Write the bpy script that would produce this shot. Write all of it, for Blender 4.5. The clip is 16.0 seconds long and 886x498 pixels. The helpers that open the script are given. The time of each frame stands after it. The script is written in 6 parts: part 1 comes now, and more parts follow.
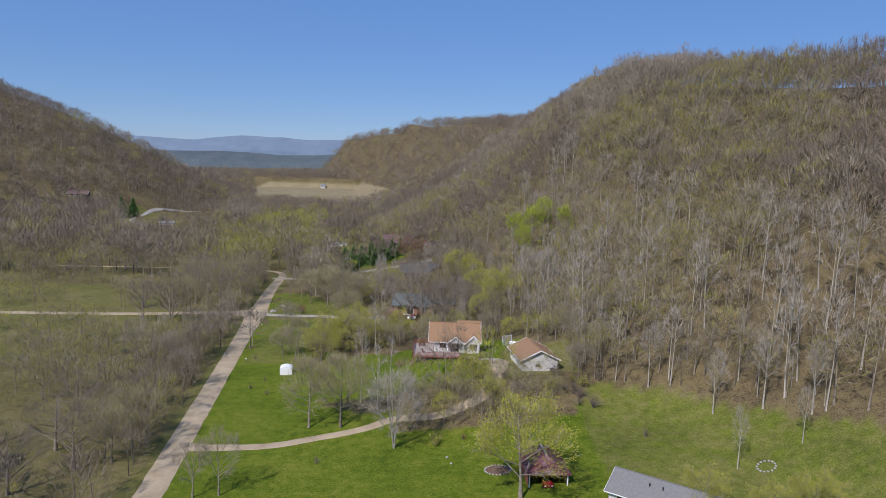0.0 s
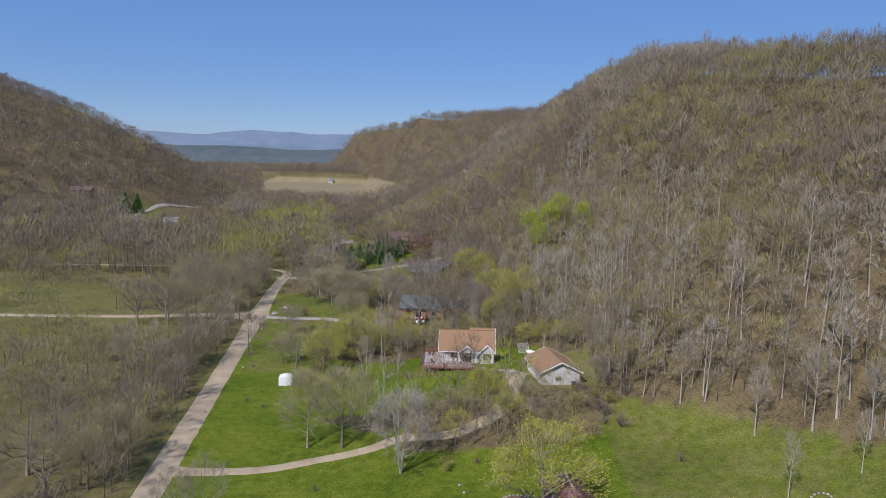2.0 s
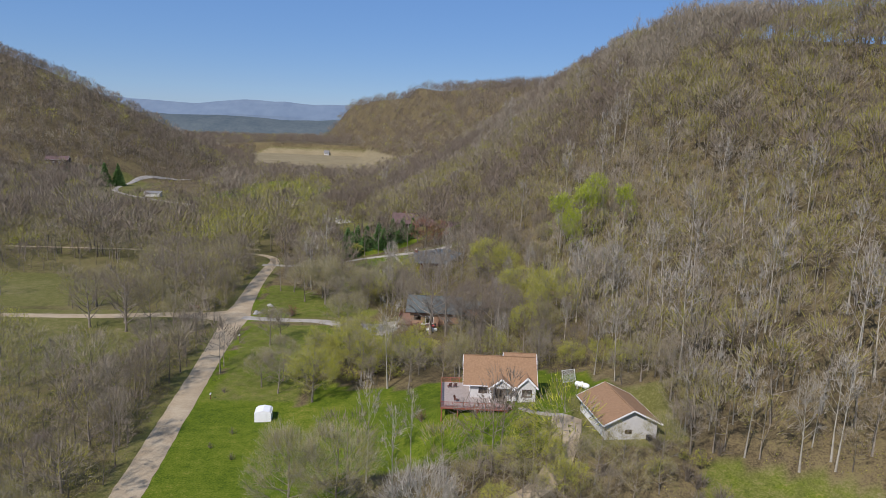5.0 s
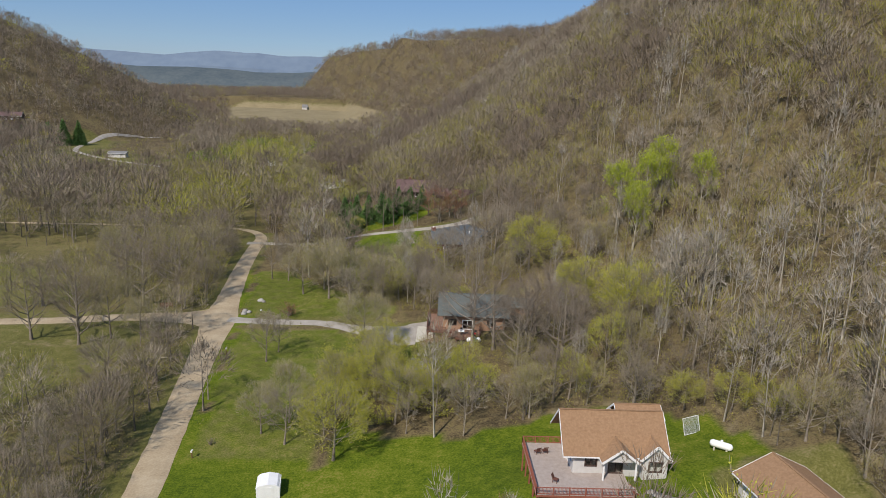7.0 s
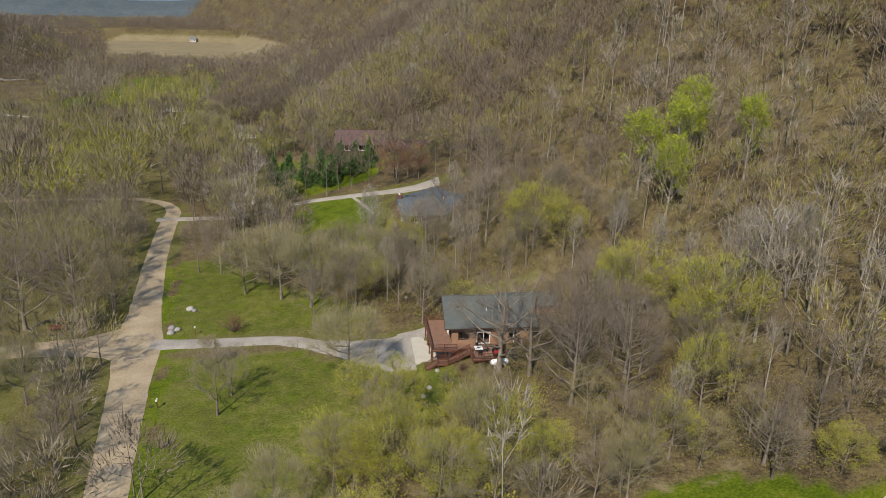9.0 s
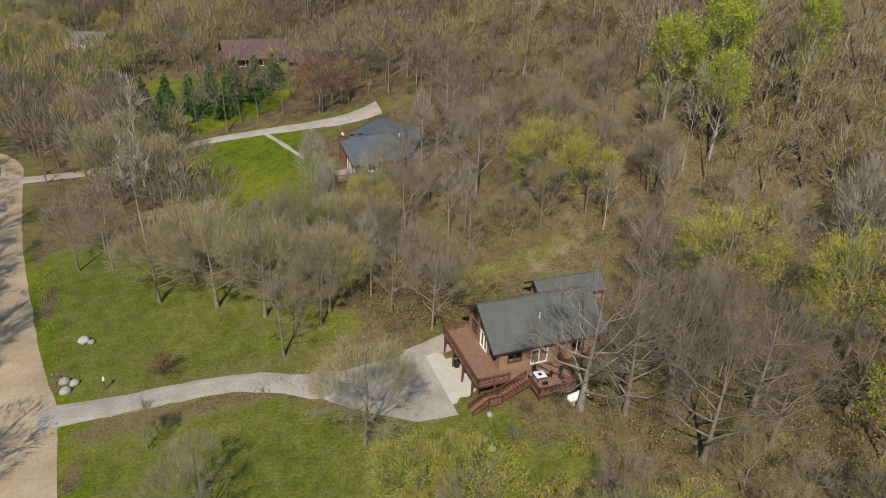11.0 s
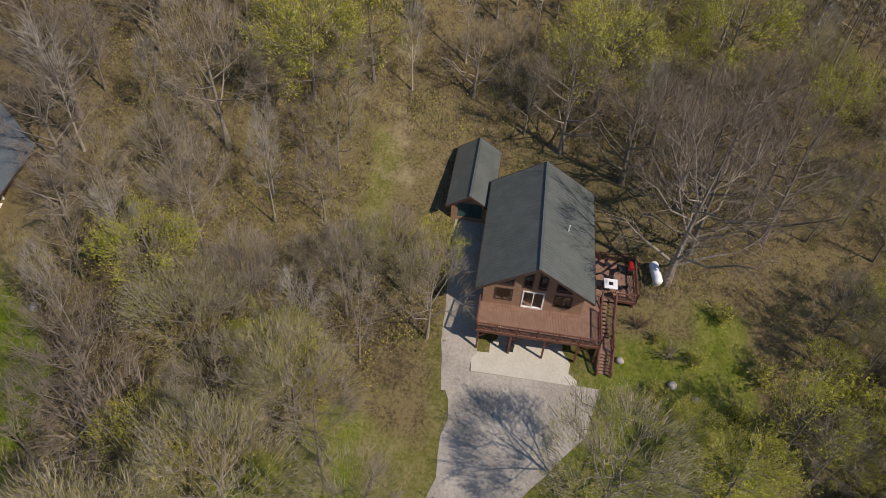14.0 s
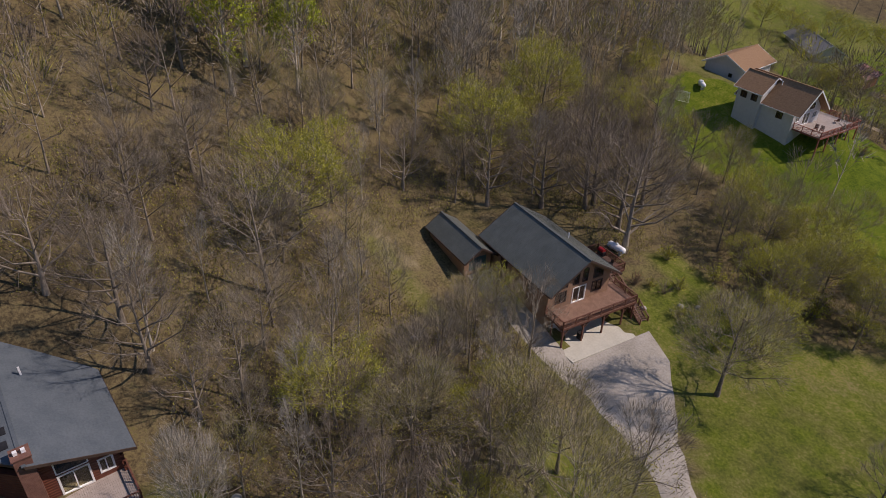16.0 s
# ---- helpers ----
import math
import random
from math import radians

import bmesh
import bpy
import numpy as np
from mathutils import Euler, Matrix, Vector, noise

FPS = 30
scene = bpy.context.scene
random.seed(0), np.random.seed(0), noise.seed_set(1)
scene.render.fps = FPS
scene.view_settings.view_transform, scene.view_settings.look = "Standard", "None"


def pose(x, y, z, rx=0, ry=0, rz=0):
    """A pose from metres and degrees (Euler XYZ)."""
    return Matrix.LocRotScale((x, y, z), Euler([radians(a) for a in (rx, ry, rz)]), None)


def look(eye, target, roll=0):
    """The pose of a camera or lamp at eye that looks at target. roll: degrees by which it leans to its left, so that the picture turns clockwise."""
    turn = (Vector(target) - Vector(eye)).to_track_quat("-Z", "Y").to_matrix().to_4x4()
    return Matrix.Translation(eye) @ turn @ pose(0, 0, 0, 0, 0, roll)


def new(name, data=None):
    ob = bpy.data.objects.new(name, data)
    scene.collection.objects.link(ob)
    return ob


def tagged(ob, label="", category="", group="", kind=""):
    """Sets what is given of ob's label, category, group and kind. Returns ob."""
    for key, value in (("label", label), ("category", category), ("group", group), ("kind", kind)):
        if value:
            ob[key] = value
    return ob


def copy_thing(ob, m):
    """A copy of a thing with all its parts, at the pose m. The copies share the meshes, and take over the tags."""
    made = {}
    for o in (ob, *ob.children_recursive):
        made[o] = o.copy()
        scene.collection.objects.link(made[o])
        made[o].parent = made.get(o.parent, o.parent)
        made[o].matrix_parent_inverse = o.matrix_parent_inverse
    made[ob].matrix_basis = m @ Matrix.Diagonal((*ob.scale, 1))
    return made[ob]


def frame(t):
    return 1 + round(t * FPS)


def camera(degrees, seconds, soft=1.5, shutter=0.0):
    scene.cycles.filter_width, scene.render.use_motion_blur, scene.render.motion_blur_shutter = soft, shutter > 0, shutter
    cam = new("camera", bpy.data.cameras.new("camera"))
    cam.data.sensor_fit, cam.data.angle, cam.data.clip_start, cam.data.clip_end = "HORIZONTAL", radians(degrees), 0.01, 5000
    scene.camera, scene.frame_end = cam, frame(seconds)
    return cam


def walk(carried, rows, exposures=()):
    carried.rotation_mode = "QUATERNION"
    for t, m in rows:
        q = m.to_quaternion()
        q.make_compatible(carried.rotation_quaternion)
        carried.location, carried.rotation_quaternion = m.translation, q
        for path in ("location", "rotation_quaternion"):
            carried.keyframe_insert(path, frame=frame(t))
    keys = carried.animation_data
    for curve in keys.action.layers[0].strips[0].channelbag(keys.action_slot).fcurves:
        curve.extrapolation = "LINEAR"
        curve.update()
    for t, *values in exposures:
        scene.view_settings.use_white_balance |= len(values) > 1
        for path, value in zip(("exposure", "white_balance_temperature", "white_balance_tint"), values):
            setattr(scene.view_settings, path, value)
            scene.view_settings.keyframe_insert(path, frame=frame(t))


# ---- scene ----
cam = camera(65.8, 16.0, soft=0.9)
PATH = [
    (0, (0.398, 1.843, 57.838), (0.401, 3.828, 57.595), 1.8),
    (0.5, (0.158, 5.365, 57.837), (0.154, 7.349, 57.591), 1.8),
    (1, (-0.032, 8.859, 57.836), (-0.044, 10.843, 57.583), 1.9),
    (1.5, (-0.154, 12.306, 57.819), (-0.171, 14.289, 57.563), 1.8),
    (2, (-0.207, 15.77, 57.799), (-0.229, 17.753, 57.539), 1.7),
    (2.5, (-0.235, 19.504, 57.76), (-0.262, 21.486, 57.494), 1.6),
    (3, (-0.378, 23.995, 57.712), (-0.407, 25.976, 57.436), 1.5),
    (3.5, (-0.892, 29.875, 57.647), (-0.914, 31.853, 57.355), 1.2),
    (4, (-1.987, 37.43, 57.602), (-2.004, 39.408, 57.308), 1.4),
    (4.5, (-3.876, 46.113, 57.559), (-3.882, 48.089, 57.248), 1.8),
    (5, (-6.504, 55.657, 57.513), (-6.511, 57.628, 57.176), 2.4),
    (5.2, (-7.765, 59.653, 57.492), (-7.77, 61.623, 57.147), 2.4),
    (7.3, (-23.081, 103.016, 56.823), (-22.981, 104.954, 56.336), 2.3),
    (7.5, (-24.624, 107.094, 56.803), (-24.496, 109.026, 56.301), 2.2),
    (8, (-28.603, 117.22, 56.772), (-28.415, 119.135, 56.227), 1.9),
    (8.5, (-32.327, 127.434, 56.755), (-32.07, 129.327, 56.164), 1.8),
    (8.7, (-33.703, 131.607, 56.741), (-33.41, 133.489, 56.13), 1.8),
    (10.8, (-47.142, 176.36, 56.067), (-46.492, 178.026, 55.173), 2.2),
    (11, (-48.321, 180.68, 56.042), (-47.613, 182.303, 55.113), 2.3),
    (11.5, (-51.004, 191.657, 55.97), (-50.133, 193.137, 54.944), 2.2),
    (12, (-53.24, 202.903, 55.931), (-52.254, 204.223, 54.796), 2.3),
    (12.5, (-54.98, 214.255, 55.947), (-53.822, 215.302, 54.697), 2.7),
    (13, (-56.266, 225.89, 55.979), (-54.98, 226.616, 54.631), 3.3),
    (13.5, (-57.233, 237.551, 55.97), (-55.871, 237.93, 54.555), 3.6),
    (14, (-58.138, 249.105, 55.968), (-56.74, 249.189, 54.54), 3.8),
    (14.5, (-59.076, 260.532, 55.973), (-57.644, 260.371, 54.587), 3.4),
    (15, (-60.125, 271.915, 56.009), (-58.658, 271.512, 54.71), 3.1),
    (15.5, (-61.213, 283.2, 56.033), (-59.753, 282.53, 54.841), 2.5),
    (16, (-62.206, 294.325, 56.008), (-60.808, 293.393, 54.921), 2.2),
]
walk(cam, [(t, look(eye, target, roll)) for t, eye, target, roll in PATH], exposures=((0.0, -0.06, 5950.0, 19.0), (3.5, -0.06, 6000.0, 19.0), (5.0, -0.05, 6150.0, 17.0), (8.5, -0.05, 6800.0, 12.5), (12.0, -0.04, 6950.0, 14.0), (13.0, -0.12, 6950.0, 16.0), (14.5, -0.21, 6900.0, 20.0), (16.0, -0.41, 6850.0, 26.0)))

# ---- light ----
world = bpy.data.worlds.new("sky")
scene.world = world
world.use_nodes = True
wn = world.node_tree.nodes
sky = wn.new("ShaderNodeTexSky")
sky.sky_type = "NISHITA"
sky.sun_disc = False
SUN_TO = Vector((-0.36, -0.60, 0.71)).normalized()
sky.sun_elevation = math.asin(SUN_TO.z)
sky.sun_rotation = math.atan2(SUN_TO.x, SUN_TO.y)
sky.air_density, sky.dust_density, sky.ozone_density = 1.0, 0.0, 4.0
deep = wn.new("ShaderNodeHueSaturation")
deep.inputs["Saturation"].default_value = 1.22
deep.inputs["Hue"].default_value = 0.512
world.node_tree.links.new(sky.outputs[0], deep.inputs["Color"])
clear = wn.new("ShaderNodeMix")
clear.data_type = "RGBA"
clear.inputs[0].default_value = 0.55
clear.inputs[7].default_value = (2.1, 4.2, 7.6, 1)
world.node_tree.links.new(deep.outputs[0], clear.inputs[6])
world.node_tree.links.new(clear.outputs[2], wn["Background"].inputs[0])
wn["Background"].inputs[1].default_value = 0.086
sun_lamp = new("sun", bpy.data.lights.new("sun", "SUN"))
sun_lamp.data.energy, sun_lamp.data.angle, sun_lamp.data.color = 4.9, radians(0.6), (1.0, 0.94, 0.84)
sun_lamp.rotation_mode = "QUATERNION"
sun_lamp.rotation_quaternion = SUN_TO.to_track_quat("Z", "Y")


# ---- materials ----
def material(name, colors, scale=1.0, rough=0.8, metal=0.0, bump=0.0, bump_scale=None, fine=8.0, spec=0.3, by_object=0.0, by_island=0.0, translucent=0.0, stretch=(1, 1, 1), world_space=False):
    """Two scales of noise mix two or three colours; relief from the finer one. by_object, by_island: how far brightness varies from piece to piece."""
    m = bpy.data.materials.new(name)
    m.use_nodes = True
    n, l = m.node_tree.nodes, m.node_tree.links
    b = n["Principled BSDF"]
    b.inputs["Roughness"].default_value, b.inputs["Metallic"].default_value = rough, metal
    b.inputs["Specular IOR Level"].default_value = spec
    co = n.new("ShaderNodeTexCoord")
    mp = n.new("ShaderNodeMapping")
    mp.inputs["Scale"].default_value = stretch
    l.new(co.outputs["Object"], mp.inputs[0])
    where = mp.outputs[0]
    if world_space:
        geo = n.new("ShaderNodeNewGeometry")
        l.new(geo.outputs["Position"], mp.inputs[0])
    n1, n2 = n.new("ShaderNodeTexNoise"), n.new("ShaderNodeTexNoise")
    n1.inputs["Scale"].default_value, n1.inputs["Detail"].default_value = scale, 4
    n2.inputs["Scale"].default_value, n2.inputs["Detail"].default_value = scale * fine, 3
    l.new(where, n1.inputs["Vector"])
    l.new(where, n2.inputs["Vector"])
    mix = n.new("ShaderNodeMix")
    mix.data_type = "FLOAT"
    mix.inputs[0].default_value = 0.45
    l.new(n1.outputs[0], mix.inputs[2])
    l.new(n2.outputs[0], mix.inputs[3])
    ramp = n.new("ShaderNodeValToRGB")
    e = ramp.color_ramp.elements
    e[0].position, e[1].position = 0.34, 0.66
    e[0].color, e[1].color = (*colors[0], 1), (*colors[-1], 1)
    if len(colors) > 2:
        e.new(0.5).color = (*colors[1], 1)
    l.new(mix.outputs[0], ramp.inputs[0])
    out = ramp.outputs[0]
    for amount, node, sock in ((by_object, "ShaderNodeObjectInfo", "Random"), (by_island, "ShaderNodeNewGeometry", "Random Per Island")):
        if amount:
            info, rng, hsv = n.new(node), n.new("ShaderNodeMapRange"), n.new("ShaderNodeHueSaturation")
            rng.inputs["To Min"].default_value, rng.inputs["To Max"].default_value = 1 - amount, 1 + amount
            l.new(info.outputs[sock], rng.inputs[0])
            l.new(rng.outputs[0], hsv.inputs["Value"])
            l.new(out, hsv.inputs["Color"])
            out = hsv.outputs[0]
    l.new(out, b.inputs["Base Color"])
    if bump:
        bp = n.new("ShaderNodeBump")
        bp.inputs["Strength"].default_value, bp.inputs["Distance"].default_value = bump, 0.05
        l.new(n2.outputs[0], bp.inputs["Height"])
        l.new(bp.outputs[0], b.inputs["Normal"])
    if translucent:
        tr, ms = n.new("ShaderNodeBsdfTranslucent"), n.new("ShaderNodeMixShader")
        ms.inputs[0].default_value = translucent
        l.new(out, tr.inputs[0])
        l.new(b.outputs[0], ms.inputs[1])
        l.new(tr.outputs[0], ms.inputs[2])
        l.new(ms.outputs[0], n["Material Output"].inputs[0])
    return m


BARK = material("bark", [(0.120, 0.099, 0.076), (0.215, 0.182, 0.142), (0.301, 0.262, 0.206)], 1.2, 0.9, bump=0.6, by_object=0.25)
BARK_PALE = material("pale bark", [(0.249, 0.224, 0.176), (0.361, 0.327, 0.267), (0.464, 0.426, 0.353)], 1.2, 0.85, bump=0.4, by_object=0.15)
TWIG_GREY = material("grey twigs", [(0.202, 0.169, 0.119), (0.314, 0.268, 0.198)], 0.15, 0.9, by_island=0.2)
TWIG_BROWN = material("brown twigs", [(0.144, 0.114, 0.083), (0.225, 0.181, 0.136)], 0.15, 0.9, by_island=0.2)
TWIG_PALE = material("pale twigs", [(0.258, 0.228, 0.181), (0.361, 0.327, 0.267)], 0.15, 0.9, by_island=0.2)
TWIG_TAN = material("tan-grey twigs", [(0.265, 0.228, 0.155), (0.385, 0.338, 0.24)], 0.15, 0.9, by_island=0.2)
TWIG_RED = material("red-brown twigs", [(0.176, 0.083, 0.050), (0.275, 0.132, 0.077)], 0.15, 0.9, by_island=0.3)
BUD_OLIVE = material("olive buds", [(0.224, 0.202, 0.045), (0.331, 0.301, 0.069)], 0.2, 0.8, by_island=0.25, translucent=0.2)
BUD_LIME = material("lime young leaves", [(0.318, 0.314, 0.039), (0.456, 0.439, 0.065)], 0.2, 0.7, by_island=0.25, translucent=0.3)
BUD_BRIGHT = material("bright aspen leaves", [(0.310, 0.370, 0.026), (0.430, 0.473, 0.052)], 0.2, 0.7, by_island=0.3, translucent=0.35)
NEEDLE = material("dark needles", [(0.050, 0.108, 0.024), (0.105, 0.19, 0.048)], 0.5, 0.8, by_island=0.3)
UNDER = material("undergrowth leaves", [(0.20, 0.19, 0.036), (0.33, 0.30, 0.058)], 0.2, 0.8, by_island=0.35, translucent=0.25)
GRAVEL = material("gravel", [(0.285, 0.218, 0.135), (0.375, 0.298, 0.192), (0.445, 0.365, 0.248)], 0.25, 0.95, bump=0.4, fine=14, world_space=True)
GRAVEL_PALE = material("pale gravel", [(0.249, 0.224, 0.185), (0.335, 0.305, 0.258), (0.413, 0.378, 0.327)], 0.3, 0.95, bump=0.4, fine=14, world_space=True)
# the blue is distance haze, mixed into the bluffs' base colour
FAR_HILL_HAZE = material("far hills with haze tint", [(0.129, 0.172, 0.232), (0.163, 0.211, 0.267)], 0.004, 1.0, fine=5, world_space=True, spec=0.0)

# wooded slopes toned grey-green to carry the haze before them
LOW_HILL_HAZE = material("far slopes with haze tint", [(0.070, 0.092, 0.105), (0.105, 0.125, 0.13)], 0.012, 1.0, fine=6, world_space=True, spec=0.0)


def ground_material():
    """Meadow, lawn, leaf litter and stubble, mixed by three regions and broken up by noise."""
    m = bpy.data.materials.new("ground")
    m.use_nodes = True
    n, l = m.node_tree.nodes, m.node_tree.links
    b = n["Principled BSDF"]
    b.inputs["Roughness"].default_value, b.inputs["Specular IOR Level"].default_value = 0.95, 0.1
    geo = n.new("ShaderNodeNewGeometry")
    at = n.new("ShaderNodeAttribute")
    at.attribute_name = "region"
    sep = n.new("ShaderNodeSeparateColor")
    l.new(at.outputs["Color"], sep.inputs[0])

    def noise_at(scale, detail=5, rough=0.6):
        t = n.new("ShaderNodeTexNoise")
        t.inputs["Scale"].default_value, t.inputs["Detail"].default_value, t.inputs["Roughness"].default_value = scale, detail, rough
        l.new(geo.outputs["Position"], t.inputs["Vector"])
        return t.outputs[0]

    def ramp(fac, *stops):
        r = n.new("ShaderNodeValToRGB")
        e = r.color_ramp.elements
        while len(e) < len(stops):
            e.new(0.5)
        for k, (p, c) in enumerate(stops):
            e[k].position, e[k].color = p, (*c, 1)
        l.new(fac, r.inputs[0])
        return r.outputs[0]

    def blend(fac, a, c, soft=0.25):
        ad = n.new("ShaderNodeMath")
        ad.operation = "ADD"
        l.new(fac, ad.inputs[0])
        off = n.new("ShaderNodeMath")
        off.operation = "MULTIPLY_ADD"
        l.new(edge, off.inputs[0])
        off.inputs[1].default_value, off.inputs[2].default_value = 0.9, -0.45
        l.new(off.outputs[0], ad.inputs[1])
        mr = n.new("ShaderNodeMapRange")
        mr.inputs["From Min"].default_value, mr.inputs["From Max"].default_value = 0.5 - soft, 0.5 + soft
        l.new(ad.outputs[0], mr.inputs[0])
        mx = n.new("ShaderNodeMix")
        mx.data_type = "RGBA"
        l.new(mr.outputs[0], mx.inputs[0])
        l.new(a, mx.inputs[6])
        l.new(c, mx.inputs[7])
        return mx.outputs[2]

    edge = noise_at(0.35, 6)
    big, mid, fine = noise_at(0.045, 5, 0.65), noise_at(0.5, 6, 0.7), noise_at(3.0, 5, 0.7)
    mixn = n.new("ShaderNodeMix")
    mixn.data_type = "FLOAT"
    mixn.inputs[0].default_value = 0.55
    l.new(big, mixn.inputs[2])
    l.new(mid, mixn.inputs[3])
    both = mixn.outputs[0]
    mix3 = n.new("ShaderNodeMix")
    mix3.data_type = "FLOAT"
    mix3.inputs[0].default_value = 0.45
    l.new(both, mix3.inputs[2])
    l.new(fine, mix3.inputs[3])
    allv = mix3.outputs[0]
    meadow = ramp(allv, (0.38, (0.071, 0.071, 0.022)), (0.5, (0.130, 0.126, 0.035)), (0.6, (0.210, 0.176, 0.084)))
    lawn = ramp(allv, (0.39, (0.040, 0.068, 0.006)), (0.47, (0.083, 0.119, 0.008)), (0.53, (0.122, 0.153, 0.012)), (0.60, (0.205, 0.19, 0.04)))
    litter = ramp(allv, (0.37, (0.036, 0.027, 0.016)), (0.46, (0.088, 0.067, 0.036)), (0.54, (0.17, 0.132, 0.066)), (0.62, (0.135, 0.122, 0.038)))
    stubble = ramp(allv, (0.40, (0.176, 0.141, 0.077)), (0.5, (0.247, 0.202, 0.114)), (0.6, (0.303, 0.249, 0.148)))
    c = blend(sep.outputs[0], meadow, lawn)
    c = blend(sep.outputs[1], c, litter)
    c = blend(sep.outputs[2], c, stubble, 0.12)
    l.new(c, b.inputs["Base Color"])
    bp = n.new("ShaderNodeBump")
    bp.inputs["Strength"].default_value, bp.inputs["Distance"].default_value = 0.7, 0.15
    l.new(fine, bp.inputs["Height"])
    l.new(bp.outputs[0], b.inputs["Normal"])
    return m


GROUND = ground_material()


# ---- mesh helpers ----
def part(name, bm, mat, parent, label=""):
    """One bmesh as one mesh object under a thing or a part."""
    bmesh.ops.recalc_face_normals(bm, faces=bm.faces)
    me = bpy.data.meshes.new(name)
    bm.to_mesh(me)
    bm.free()
    me.materials.append(mat)
    ob = new(name, me)
    ob.parent = parent
    return tagged(ob, label)


def thing(name, m, label, category, group="", kind=""):
    ob = new(name)
    ob.matrix_basis = m
    ob.empty_display_size = 0.5
    return tagged(ob, label, category, group, kind)


def box(bm, x0, x1, y0, y1, z0, z1):
    v = [bm.verts.new(p) for p in ((x0, y0, z0), (x1, y0, z0), (x1, y1, z0), (x0, y1, z0), (x0, y0, z1), (x1, y0, z1), (x1, y1, z1), (x0, y1, z1))]
    for f in ((0, 3, 2, 1), (4, 5, 6, 7), (0, 1, 5, 4), (1, 2, 6, 5), (2, 3, 7, 6), (3, 0, 4, 7)):
        bm.faces.new([v[k] for k in f])
    return bm


def prism(bm, pts, vec):
    """A flat polygon swept along vec."""
    vec = Vector(vec)
    a = [bm.verts.new(p) for p in pts]
    b = [bm.verts.new(Vector(p) + vec) for p in pts]
    bm.faces.new(a[::-1])
    bm.faces.new(b)
    for k in range(len(a)):
        j = (k + 1) % len(a)
        bm.faces.new((a[k], a[j], b[j], b[k]))
    return bm


def beam(bm, p, q, w, h=None):
    """A square timber from p to q."""
    p, q = Vector(p), Vector(q)
    d = (q - p).normalized()
    up = Vector((0, 0, 1)) if abs(d.z) < 0.95 else Vector((1, 0, 0))
    s = d.cross(up).normalized() * w / 2
    t = s.cross(d).normalized() * (h or w) / 2
    return prism(bm, [p - s - t, p + s - t, p + s + t, p - s + t], q - p)


def tri_mesh(name, verts, tris, mats, idx=None):
    me = bpy.data.meshes.new(name)
    me.vertices.add(len(verts))
    me.vertices.foreach_set("co", np.ascontiguousarray(verts, np.float32).ravel())
    me.loops.add(len(tris) * 3)
    me.loops.foreach_set("vertex_index", np.ascontiguousarray(tris, np.int32).ravel())
    me.polygons.add(len(tris))
    me.polygons.foreach_set("loop_start", np.arange(0, len(tris) * 3, 3, dtype=np.int32))
    for m in mats:
        me.materials.append(m)
    if idx is not None:
        me.polygons.foreach_set("material_index", np.ascontiguousarray(idx, np.int32))
    me.update(calc_edges=True)
    return me


# ---- the land ----
def lerp_table(y, ys, vs):
    return np.interp(y, ys, vs)


def smooth(v):
    v = np.clip(v, 0.0, 1.0)
    return v * v * (3 - 2 * v)


def road_x(y):
    """Centre line of the gravel road, which runs north."""
    y = np.asarray(y, float)
    return np.where(y < 300, -49.0 - 0.142 * (y - 116), -75.1 - 0.10 * (y - 300))


def foot_x(y):
    return lerp_table(y, [-200, 100, 140, 175, 250, 290, 365, 600, 800, 1200, 1733], [90, 62, 50, 24, 6, -6, -6, -45, -40, -130, -330])


